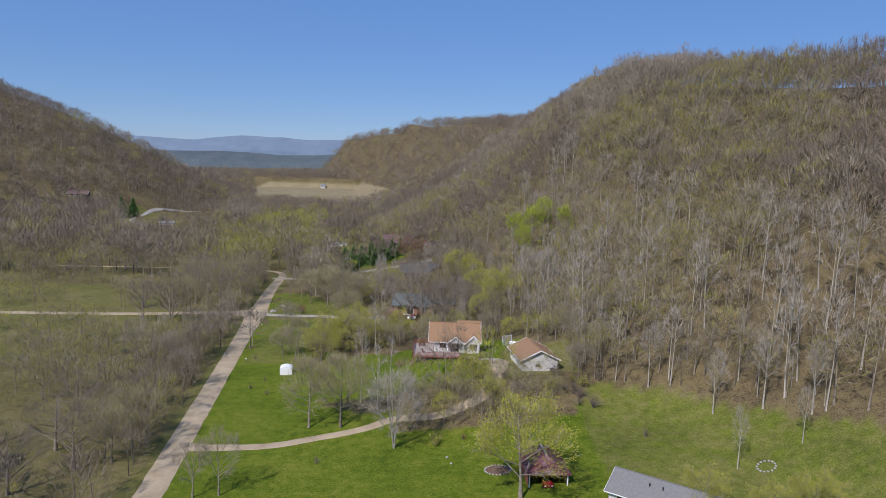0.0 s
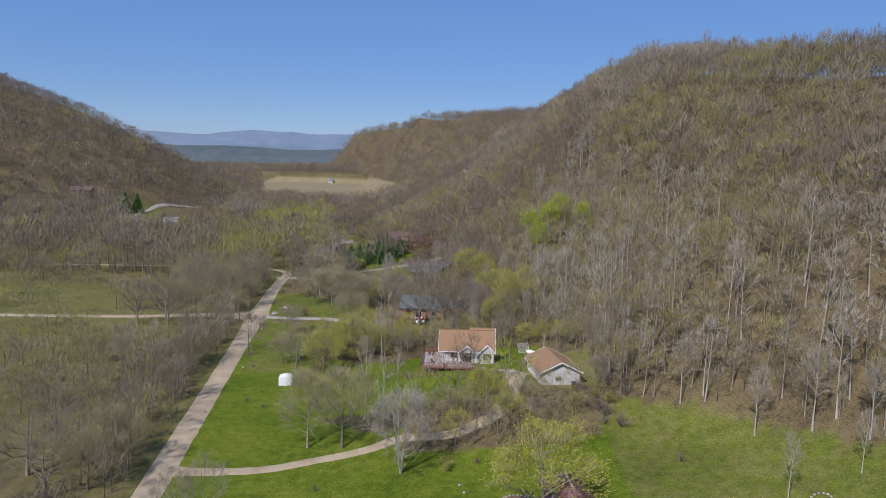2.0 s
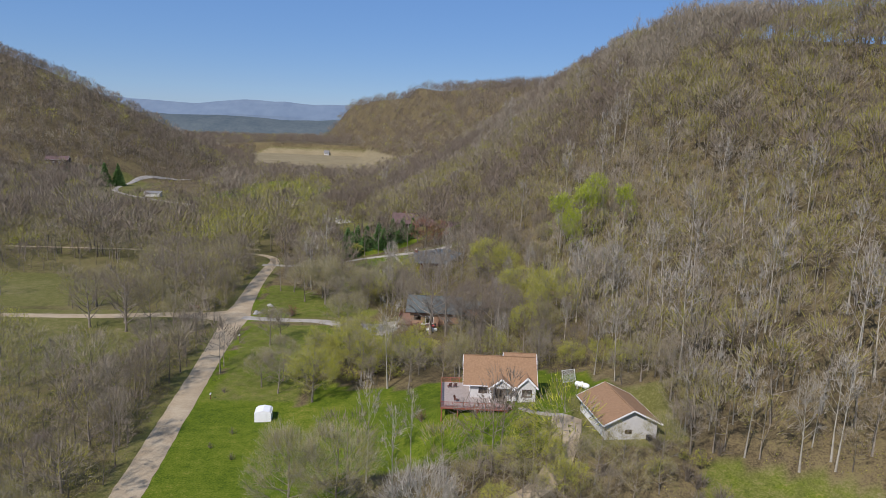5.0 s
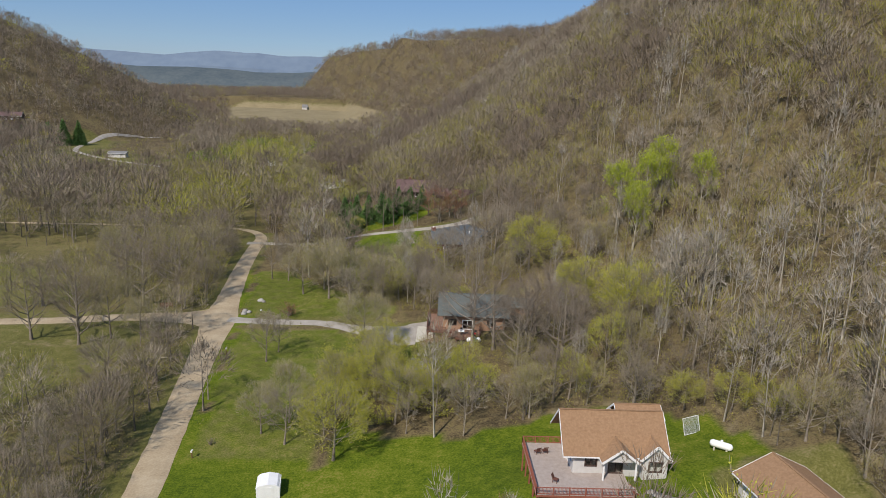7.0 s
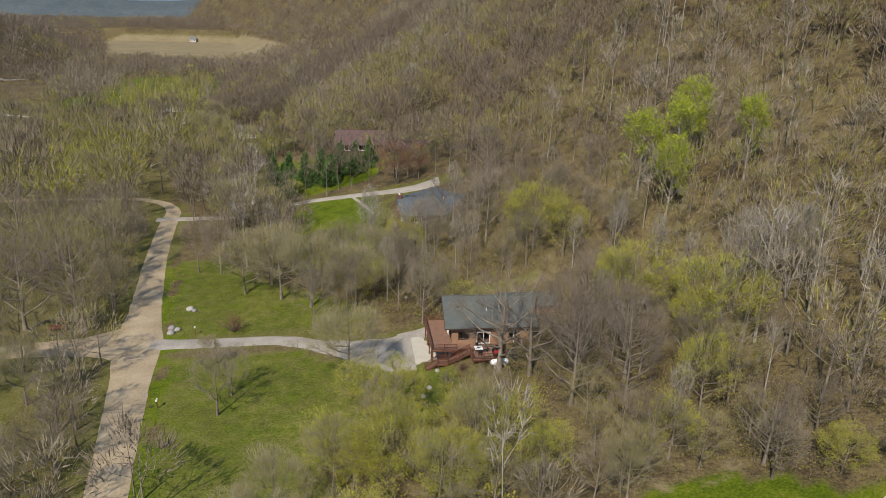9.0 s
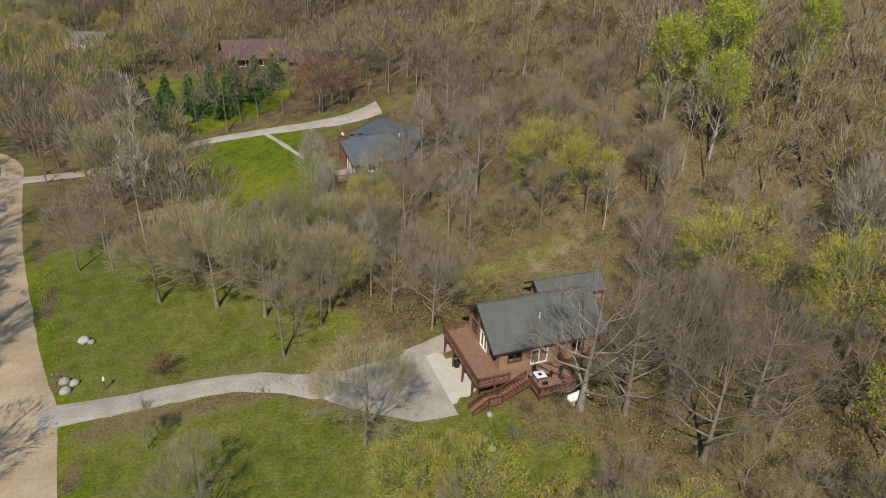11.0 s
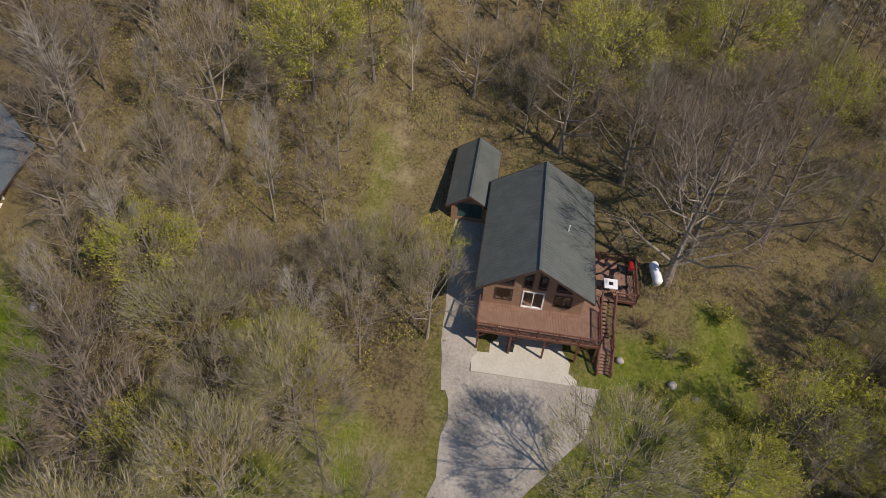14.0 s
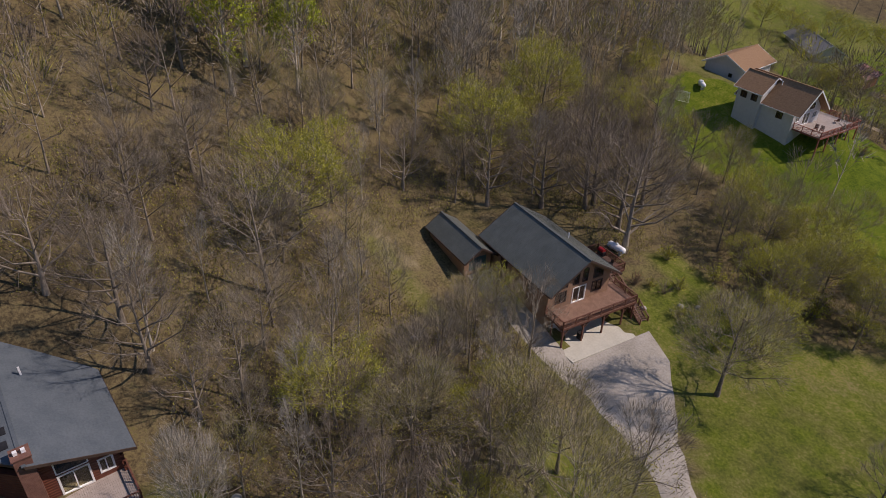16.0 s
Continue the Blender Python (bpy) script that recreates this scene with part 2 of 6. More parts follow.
def height(x, y):
    """Height of the land: flat valley floor, lawns that rise to the foot of the wooded hill, the hill itself, the hill across the valley."""
    x, y = np.asarray(x, float), np.asarray(y, float)
    start = road_x(y) + 16
    foot = foot_x(y)
    foot_z = lerp_table(y, [-200, 100, 140, 175, 250, 290, 365, 600, 800, 1700], [4, 4, 5.5, 9.5, 6.2, 11, 16, 15, 14, 20])
    s = np.clip((x - start) / (foot - start), 0, 1)
    z = foot_z * s ** 1.35
    crest = lerp_table(y, [-200, 100, 200, 300, 380, 600, 800, 1200, 1733], [230, 205, 165, 125, 100, 108, 107, -40, -245])
    top = lerp_table(y, [-200, 100, 200, 300, 380, 600, 800, 1200, 1733, 1900], [95, 90, 88, 92, 105, 106, 112, 122, 130, 20])
    u = np.clip((x - foot) / (crest - foot), 0, 1)
    gully = 0.5 + 0.5 * np.sin(y / 31.0 + 0.9 * np.sin(y / 57.0) + x / 90.0)
    z = z + (top - foot_z) * (0.55 * u + 0.45 * smooth(u)) * (1 - 0.10 * gully * np.sin(np.pi * u))
    # shoulders on which the houses stand
    z = z + 4.2 * np.exp(-((x - 12) ** 2 / 480.0 + (y - 166) ** 2 / 260.0)) - 1.0 * np.exp(-((x + 24) ** 2 + (y - 246) ** 2) / 160.0)
    z = z + 1.2 * np.exp(-((x + 7) ** 2 + (y - 232) ** 2) / 90.0)
    z = z + 3.6 * np.exp(-((x - 24) ** 2 + (y - 157) ** 2) / 110.0) + 1.2 * np.exp(-((x + 1) ** 2 + (y - 172) ** 2) / 60.0)
    z = z + 1.8 * np.exp(-((x + 5) ** 2 + (y - 172) ** 2) / 90.0) + 3.5 * np.exp(-((x + 23) ** 2 / 220.0 + (y - 363) ** 2 / 120.0))
    # hill across the valley
    dx = np.where(x < -630, 0.0, x + 630)
    r = np.sqrt(dx ** 2 + (y - 830) ** 2) / 372.0
    z = z + 152 * np.clip(1 - r ** 1.45, 0, 1)
    # terrace of the far field
    z = z + 9 * smooth((y - 800) / 400) * smooth((-x - 20) / 60) * smooth((420 + x) / 80) * smooth((1700 - y) / 200)
    # the plain falls away towards the great valley
    z = z - 10 * smooth((y - 1900) / 900)
    return z


def axis_steps(stops):
    """Grid lines: (from, to, step) stretches."""
    return np.concatenate([np.arange(a, b, s) for a, b, s in stops])


GX = axis_steps([(-4600, -1000, 200), (-1000, -320, 40), (-320, -120, 8), (-120, 80, 2.5), (80, 300, 8), (300, 1000, 50), (1000, 4601, 200)])
GY = axis_steps([(-1400, -200, 120), (-200, 80, 14), (80, 420, 2.5), (420, 800, 10), (800, 1300, 14), (1300, 2000, 40), (2000, 4601, 200)])
GZ = height(*np.meshgrid(GX, GY)) + 0.0
# level cuts for the chalet's lower floor and for the garage
for cx0, cx1, cy0, cy1, cz in ((-21, -3, 239, 246.5, 1.95), (17, 31, 149, 172, 10.4)):
    ci, cj = (GX > cx0) & (GX < cx1), (GY > cy0) & (GY < cy1)
    GZ[np.ix_(cj, ci)] = np.minimum(GZ[np.ix_(cj, ci)], cz)


def ground(x, y):
    """Height of the ground sheet itself."""
    i = np.clip(np.searchsorted(GX, x) - 1, 0, len(GX) - 2)
    j = np.clip(np.searchsorted(GY, y) - 1, 0, len(GY) - 2)
    u, v = (x - GX[i]) / (GX[i + 1] - GX[i]), (y - GY[j]) / (GY[j + 1] - GY[j])
    return (GZ[j, i] * (1 - u) + GZ[j, i + 1] * u) * (1 - v) + (GZ[j + 1, i] * (1 - u) + GZ[j + 1, i + 1] * u) * v


def inside(x, y, poly):
    x, y = np.asarray(x, float), np.asarray(y, float)
    r = np.zeros(np.broadcast(x, y).shape, bool)
    for (xa, ya), (xb, yb) in zip(poly, poly[1:] + poly[:1]):
        if ya != yb:
            r ^= ((ya > y) != (yb > y)) & (x < (xb - xa) * (y - ya) / (yb - ya) + xa)
    return r


# lawns and meadows free of woods, as outlines in the plan
LAWNS = [
    [(-45, 60), (100, 60), (86, 110), (70, 130), (52, 150), (36, 158), (20, 150), (6, 152), (-14, 150), (-30, 160), (-34, 180), (-38, 215), (-58, 215), (-52, 160), (-47, 115)],
    [(-34, 160), (-14, 158), (-2, 160), (14, 160), (17, 174), (26, 176), (24, 190), (8, 200), (-14, 194), (-27, 198), (-34, 206)],
    [(-58, 214), (-36, 214), (-30, 222), (-12, 222), (-10, 236), (-20, 238), (-24, 238), (-44, 250), (-63, 250)],
    [(-64, 256), (-25, 256), (-27, 262), (-38, 272), (-50, 283), (-59, 300), (-69, 300)],
    [(-40, 284), (-26, 284), (-20, 291), (-22, 296), (-22, 318), (-20, 328), (-36, 334), (-44, 326), (-46, 300)],
    [(-50, 344), (-26, 340), (-16, 346), (-22, 358), (-42, 372), (-36, 384), (-54, 400), (-64, 390), (-60, 360)],
]
MEADOWS = [
    [(-175, 196), (-112, 186), (-96, 200), (-84, 222), (-78, 246), (-110, 247), (-175, 242)],
    [(-260, 258), (-140, 254), (-108, 266), (-118, 286), (-150, 300), (-250, 312)],
    [(-200, 560), (-120, 600), (-110, 760), (-190, 780)],
]
STRAW = [(11, 243, 8, 7), (4, 258, 8, 6), (-14, 266, 10, 6), (-2, 283, 12, 8), (14, 262, 8, 8), (6, 200, 16, 4), (-6, 262, 9, 4), (28, 186, 6, 10), (-100, 236, 16, 5), (-112, 212, 14, 7)]
BRUSHY = [(-8, 141), (12, 140), (30, 144), (38, 158), (22, 157), (4, 158), (-8, 153)]
FIELD = [(-248, 905), (-150, 890), (-75, 935), (-40, 1060), (-130, 1275), (-350, 1275)]


def woods(x, y):
    """True where woods or thicket stand."""
    x, y = np.asarray(x, float), np.asarray(y, float)
    w = np.ones(x.shape, bool)
    for poly in LAWNS + MEADOWS:
        w &= ~inside(x, y, poly)
    w &= ~(inside(x, y, FIELD) & (height(x, y) < 20))
    w &= np.hypot(x - np.interp(y, [500, 532, 548, 576, 606, 642, 690], [-150, -185, -214, -250, -275, -288, -292]) - 2, 0 * y) * 0.75 > np.where((y > 490) & (y < 690), 16, -1)
    w &= (np.abs(x - road_x(y)) > 4.2) | (y > 350)
    side = 255 + 0.085 * (x + 70)
    w &= ~((np.abs(y - side) < 4) & (x < -68) & (x > -400))
    w &= ~((np.abs(y - 254) < 3) & (x > -67) & (x < -20))
    w &= ~((x > -34) & (x < 9) & (y > 232) & (y < 251.8))
    w &= ~((x > -9) & (x < 7) & (y > 248) & (y < 261))
    w &= ~((x > -22) & (x < 3) & (y > 290) & (y < 318))
    w &= ~((x > -98) & (x < -46) & (y > 418) & (y < 484))
    w &= ~((x > -34) & (x < 6) & (y > 350) & (y < 378))
    w &= ~((x > 14) & (x < 33) & (y > 152) & (y < 176))
    w &= ~((x > -50) & (x < -2) & (np.abs(y - np.interp(x, [-50, -40, -18, -4], [337, 336, 324.6, 320])) < 4))
    return w


def build_ground():
    X, Y = np.meshgrid(GX, GY)
    ny, nx = X.shape
    k = np.arange(ny * nx).reshape(ny, nx)
    quads = np.stack([k[:-1, :-1], k[:-1, 1:], k[1:, 1:], k[1:, :-1]], -1).reshape(-1, 4)
    tris = np.concatenate([quads[:, [0, 1, 2]], quads[:, [0, 2, 3]]])
    me = tri_mesh("ground", np.stack([X, Y, GZ], -1).reshape(-1, 3), tris, [GROUND])
    region = np.zeros((ny * nx, 4), np.float32)
    x, y = X.ravel(), Y.ravel()
    lawn = np.zeros(len(x), bool)
    for poly in LAWNS:
        lawn |= inside(x, y, poly)
    lawn |= inside(x, y, MEADOWS[-1])
    near_road = (np.abs(x - road_x(y)) < 8) & (x > road_x(y)) & (y > 100) & (y < 300)
    region[:, 0] = np.where(lawn | near_road, 1.0, 0.0)
    region[:, 1] = np.where(woods(x, y) & (x > road_x(y)), 0.85, np.where(woods(x, y), np.where(y > 600, 0.9, 0.5), 0.0))
    region[:, 1] = np.where((((x > -17) & (x < 12) & (y > 227) & (y < 260)) | ((x > -30) & (x < -16) & (y > 251.5) & (y < 256))), 0.7, region[:, 1])
    region[:, 0] = np.where((x > -33) & (x < -8) & (y > 216) & (y < 240), np.minimum(region[:, 0], 0.5), region[:, 0])
    rough = inside(x, y, LAWNS[2]) | inside(x, y, LAWNS[3]) | (inside(x, y, LAWNS[0]) & ((x > 30) | (y > 190)))
    region[:, 0] = np.where(rough, np.minimum(region[:, 0], 0.5), region[:, 0])
    region[:, 1] = np.where((x > -18.5) & (x < 8) & (y > 284) & (y < 317), 0.85, region[:, 1])
    region[:, 1] = np.where(inside(x, y, BRUSHY), 0.85, region[:, 1])
    region[:, 2] = inside(x, y, FIELD) * np.clip((26 - GZ.ravel()) / 8, 0, 1)
    for sx, sy, rx, ry in STRAW:
        region[:, 2] = np.maximum(region[:, 2], 0.4 * np.clip(1.6 - np.hypot((x - sx) / rx, (y - sy) / ry), 0, 1))
    region[:, 3] = 1
    at = me.color_attributes.new("region", "FLOAT_COLOR", "POINT")
    at.data.foreach_set("color", region.ravel())
    for p in me.polygons:
        p.use_smooth = True
    tagged(new("ground", me), "spring valley floor of lawns, meadows and leaf-littered wooded hillsides", "ground", kind="structure")


build_ground()


def ribbon(name, pts, widths, mat, label, lift=0.10, wob=0.25, step=1.5, crown=0.05):
    """A road or drive that lies on the ground along a line of points, with uneven edges."""
    pts = [Vector((*p, 0)) for p in pts]
    line, wid = [], []
    for k in range(len(pts) - 1):
        a, b, c, d = pts[max(k - 1, 0)], pts[k], pts[k + 1], pts[min(k + 2, len(pts) - 1)]
        n = max(2, int((c - b).length / step))
        for q in range(n):
            t = q / n
            line.append(0.5 * (2 * b + (c - a) * t + (2 * a - 5 * b + 4 * c - d) * t * t + (3 * b - a - 3 * c + d) * t ** 3))
            wid.append(widths[k] * (1 - t) + widths[k + 1] * t)
    line.append(pts[-1])
    wid.append(widths[-1])
    bm = bmesh.new()
    rows = []
    for k, p in enumerate(line):
        d = (line[min(k + 1, len(line) - 1)] - line[max(k - 1, 0)]).normalized()
        s = Vector((d.y, -d.x, 0))
        row = []
        for u in (-1.0, -0.6, 0.0, 0.6, 1.0):
            w = wid[k] / 2 * u
            if abs(u) == 1:
                w += wob * noise.noise(Vector((p.x * 0.35, p.y * 0.35, u * 9)))
            q = p + s * w
            z = float(ground(q.x, q.y)) + (lift + crown * (1 - abs(u)) if abs(u) < 1 else 0.03)
            row.append(bm.verts.new((q.x, q.y, z)))
        rows.append(row)
    for r0, r1 in zip(rows, rows[1:]):
        for k in range(4):
            bm.faces.new((r0[k], r0[k + 1], r1[k + 1], r1[k]))
    ob = part(name, bm, mat, None)
    return tagged(ob, label, "road", kind="structure")


ribbon("road", [(float(road_x(y)), y) for y in (20, 60, 100, 140, 180, 215, 240, 255, 270, 300, 330)] + [(-79.5, 344), (-86, 354), (-100, 358), (-140, 357), (-200, 352)], [5, 5, 5, 5, 5, 5.2, 6, 8.5, 6, 5, 4.6, 4.0, 3.2, 2.6, 2.6, 2.6], GRAVEL, "tan gravel country road with soft grassy edges")
ribbon("road", [(-69, 255.5), (-76, 255), (-90, 254), (-112, 249), (-155, 245), (-220, 240), (-330, 236)], [13, 8, 5, 4.2, 4, 4, 4], GRAVEL, "narrow gravel side road through brush", lift=0.11)
ribbon("road", [(-66.2, 243), (-68.5, 249.5), (-73.5, 253), (-83, 254.2)], [2.5, 5.5, 5.5, 2.5], GRAVEL, "gravel flare where a side road joins", lift=0.115)
ribbon("road", [(-69, 268), (-70.5, 261.5), (-75, 257.5), (-83, 256)], [2.5, 5.0, 5.0, 2.5], GRAVEL, "gravel flare where a side road joins", lift=0.12)
ribbon("driveway", [(-49, 133.4), (-44, 133.6), (-34, 135), (-24.5, 139), (-15.5, 143), (-9, 147), (0, 147), (7, 150), (12, 154), (14, 160), (15.5, 166)], [4, 3.2, 2.8, 2.8, 2.8, 2.8, 2.8, 3, 4, 5, 5], GRAVEL, "two-track gravel driveway across a lawn", lift=0.10)
ribbon("driveway", [(-66.5, 254.2), (-60, 254), (-48, 253.4), (-42, 251.9), (-37, 249.3), (-32.5, 247.4), (-28, 245.3), (-24.5, 243.8), (-20.9, 243.4)], [4.5, 3.6, 3.4, 3.6, 4, 6, 10, 13.4, 14.6], GRAVEL_PALE, "pale gravel driveway that widens before a garage", lift=0.12, wob=0.6)
ribbon("driveway", [(-23, 249.0), (-18, 249.3), (-13, 249.3), (-8, 249.4), (-3, 249.4)], [3.2, 3.4, 3.6, 3.6, 3.4], GRAVEL_PALE, "pale gravel spur beside a house", lift=0.13)
ribbon("driveway", [(-82, 334), (-60, 335), (-48, 337), (-39.7, 336), (-28.7, 330.9), (-18, 324.6), (-11, 321), (-4, 320)], [4, 3.4, 3.2, 3.2, 3.2, 3.4, 5, 7], GRAVEL_PALE, "pale gravel driveway over a lawn to a log house", lift=0.12)
ribbon("track", [(-27.5, 330), (-26.2, 325), (-24.5, 318), (-22.7, 310)], [0.6, 0.9, 0.9, 0.6], GRAVEL_PALE, "worn dirt track over a lawn", lift=0.10)
ribbon("path", [(7.8, 170.2), (9.5, 168.6), (13, 166.6), (15.5, 165.6)], [1.2, 1.1, 1.1, 1.2], GRAVEL_PALE, "narrow pale garden path", lift=0.08, wob=0.1)
ribbon("road", [(-262, 740), (-289, 700), (-292, 668), (-288, 642), (-275, 606), (-250, 576), (-214, 548), (-185, 532)], [4, 4, 4, 4, 4, 3.6, 3.4, 3.2], GRAVEL_PALE, "far pale valley road in a bend", lift=0.3)


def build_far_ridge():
    """Bluffs across the great valley, far beyond the rest, with blue distance haze put into their colour."""
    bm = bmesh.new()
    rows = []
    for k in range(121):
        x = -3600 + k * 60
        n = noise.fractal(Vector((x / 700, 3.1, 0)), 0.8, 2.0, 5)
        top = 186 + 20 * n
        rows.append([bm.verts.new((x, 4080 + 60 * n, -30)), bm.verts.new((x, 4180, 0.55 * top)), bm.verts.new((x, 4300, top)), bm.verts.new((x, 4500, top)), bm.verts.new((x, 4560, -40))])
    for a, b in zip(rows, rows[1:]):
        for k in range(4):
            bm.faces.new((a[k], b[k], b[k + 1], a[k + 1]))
    tagged(part("backdrop", bm, FAR_HILL_HAZE, None), "far wooded bluffs on the horizon, blue haze put into their colour", "hills", kind="structure")


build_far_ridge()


def build_low_slopes():
    """Lower wooded slopes before the blue bluffs, coloured as if seen through haze."""
    bm = bmesh.new()
    rows = []
    for k in range(81):
        x = -2400 + k * 60
        n = noise.fractal(Vector((x / 380, 8.7, 0)), 0.9, 2.0, 5)
        top = 84 + 16 * n
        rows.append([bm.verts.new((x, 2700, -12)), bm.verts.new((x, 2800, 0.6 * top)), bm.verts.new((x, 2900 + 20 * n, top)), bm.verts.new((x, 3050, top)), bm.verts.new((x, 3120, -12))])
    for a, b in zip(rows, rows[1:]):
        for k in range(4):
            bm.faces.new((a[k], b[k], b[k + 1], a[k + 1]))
    tagged(part("backdrop", bm, LOW_HILL_HAZE, None), "far wooded slopes below blue bluffs, grey-green haze put into their colour", "hills", kind="structure")


build_low_slopes()


# ---- trees ----
def tube(pts, radii, sides):
    """A tapered, bent tube: corners and triangles."""
    pts, radii = np.asarray(pts, float), np.asarray(radii, float)
    n = len(pts)
    d = np.gradient(pts, axis=0)
    d /= np.linalg.norm(d, axis=1)[:, None] + 1e-9
    ref = np.where(np.abs(d[:, 2:3]) < 0.9, [[0, 0, 1.0]], [[1.0, 0, 0]])
    s = np.cross(d, ref)
    s /= np.linalg.norm(s, axis=1)[:, None] + 1e-9
    t = np.cross(d, s)
    a = np.arange(sides) * 2 * np.pi / sides
    v = pts[:, None] + radii[:, None, None] * (np.cos(a)[None, :, None] * s[:, None] + np.sin(a)[None, :, None] * t[:, None])
    k = np.arange(n * sides).reshape(n, sides)
    a0, a1, b0, b1 = k[:-1], np.roll(k[:-1], -1, 1), k[1:], np.roll(k[1:], -1, 1)
    f = np.concatenate([np.stack([a0, a1, b1], -1).reshape(-1, 3), np.stack([a0, b1, b0], -1).reshape(-1, 3)])
    return v.reshape(-1, 3), f


class Bits:
    """Gathers triangles."""

    def __init__(self):
        self.v, self.f, self.m, self.n = [], [], [], 0

    def add(self, v, f, mat=0):
        self.v.append(v)
        self.f.append(f + self.n)
        self.m.append(np.full(len(f), mat, np.int32))
        self.n += len(v)

    def arrays(self):
        return np.concatenate(self.v), np.concatenate(self.f), np.concatenate(self.m)


def slivers(start, way, length, width, rng, face=None):
    """Thin triangles for twigs. face: the way out of the crown, to which their flat sides tend."""
    n = len(start)
    way = way / (np.linalg.norm(way, axis=1)[:, None] + 1e-9)
    side = np.cross(way, rng.normal(size=(n, 3)) if face is None else face + rng.normal(size=(n, 3)) * 0.45)
    side /= np.linalg.norm(side, axis=1)[:, None] + 1e-9
    w = np.broadcast_to(width, (n,))[:, None] / 2
    v = np.stack([start - side * w, start + side * w, start + way * np.broadcast_to(length, (n,))[:, None]], 1)
    return v.reshape(-1, 3), np.arange(3 * n).reshape(-1, 3)


def flakes(at, size, rng):
    """Small leaf triangles, turned all ways."""
    n = len(at)
    a = rng.normal(size=(n, 3))
    a /= np.linalg.norm(a, axis=1)[:, None]
    b = np.cross(a, rng.normal(size=(n, 3)))
    b /= np.linalg.norm(b, axis=1)[:, None]
    s = np.broadcast_to(size, (n,))[:, None] * rng.uniform(0.6, 1.3, (n, 1))
    v = np.stack([at - a * s, at + a * s * 0.3 + b * s * 0.8, at + a * s * 0.9 - b * s * 0.5], 1)
    return v.reshape(-1, 3), np.arange(3 * n).reshape(-1, 3)


def unit(v):
    return v / (np.linalg.norm(v) + 1e-9)


def grow(seed, h, spread, fork=0.3, limbs=11, subs=6, twigs=700, leaves=0, leaf=0.14, twig_w=0.035, twig_l=1.3, stems=1, sides=6, limb_sides=4, lean=0.04, low=0.38, thick=1.0, segs=6, lsegs=4, fuzz=0.0, fill=0.5, lobes=9):
    """A broadleaf tree: limbs that arch from the trunk to the surface of an egg-shaped crown, branches off them, and a haze of twigs and
    young leaves about their ends. low: the crown's lower edge as a share of the height. fill: the share
    of the twigs that radiates over the dome of the crown, on so many lobes. Returns (wood, crown) arrays."""
    rng = np.random.default_rng(seed)
    wood, crown = Bits(), Bits()
    r0 = (0.011 * h + 0.06) * thick
    mid, half = h * (low + 1.0) / 2, h * (1.0 - low) / 2
    ends, outs = [], []
    for s in range(stems):
        a = rng.uniform(0, 6.283)
        out = np.array([math.cos(a), math.sin(a), 0]) * (0.0 if stems == 1 else rng.uniform(0.2, 0.55) * spread)
        tip = np.array([rng.normal() * lean * h, rng.normal() * lean * h, h * rng.uniform(0.84, 0.93)]) + out
        q = np.linspace(0, 1, segs)
        pts = q[:, None] * tip + np.stack([np.sin(q * 5 + a) * 0.012 * h, np.cos(q * 4 + a) * 0.012 * h, 0 * q], 1) * q[:, None]
        rs = r0 / math.sqrt(stems) * (1 - 0.9 * q ** 0.9)
        rs[0] *= 1.4
        v, f = tube(pts, rs, sides)
        wood.add(v, f)
        for k in range(limbs):
            az = k * 2.4 + rng.normal() * 0.35 + a
            up = -0.55 + 1.5 * (k + rng.uniform(0.1, 0.9)) / limbs
            flat = math.sqrt(max(0.05, 1 - min(abs(up), 0.97) ** 2))
            reach = rng.uniform(0.72, 1.0)
            goal = np.array([math.cos(az) * flat * spread * reach, math.sin(az) * flat * spread * reach, mid + half * up * reach]) + out * 0.6
            u = fork + (0.9 - fork) * (k + rng.uniform(0, 0.8)) / limbs * 0.85
            u = min(u, 0.9 * goal[2] / h)
            p0 = np.array([np.interp(u, q, pts[:, c]) for c in range(3)])
            tt = np.linspace(0, 1, lsegs)
            lp = p0 + (goal - p0) * tt[:, None]
            ln = np.linalg.norm(goal - p0)
            lp[:, :2] += (goal - p0)[:2] * (np.sin(tt * np.pi) * 0.12)[:, None]
            lp += rng.normal(size=(lsegs, 3)) * ln * 0.035 * (tt * (1.2 - tt))[:, None] * 3
            lr = max(0.03, np.interp(u, q, rs) * 0.55) * (1 - 0.8 * tt)
            v, f = tube(lp, lr, limb_sides)
            wood.add(v, f)
            for j in range(subs):
                w = rng.uniform(0.3, 1.0)
                b0 = np.array([np.interp(w, tt, lp[:, c]) for c in range(3)])
                o = unit((b0 - [out[0], out[1], mid - half * 0.7]) / [spread, spread, half])
                d2 = unit(o + rng.normal(size=3) * 0.6)
                l2 = spread * rng.uniform(0.22, 0.42)
                sp = np.stack([b0, b0, b0 + d2 * l2])
                v, f = tube(sp[1:], np.array([0.030, 0.010]) * (0.6 + 0.04 * h), 3)
                wood.add(v, f)
                ends.append((sp[0], sp[2]))
                outs.append(o)
            ends.append((lp[-2], lp[-1]))
            outs.append(unit((goal - [0, 0, mid - half]) / [spread, spread, half]))
        ends.append((pts[-2], pts[-1]))
        outs.append(np.array([0, 0, 1.0]))
    e0, e1, wy = np.array([e[0] for e in ends]), np.array([e[1] for e in ends]), np.array(outs)
    pick = rng.integers(0, len(e0), twigs)
    at = e0[pick] + (e1 - e0)[pick] * rng.uniform(0.15, 1.0, (twigs, 1)) + rng.normal(size=(twigs, 3)) * 0.04 * spread
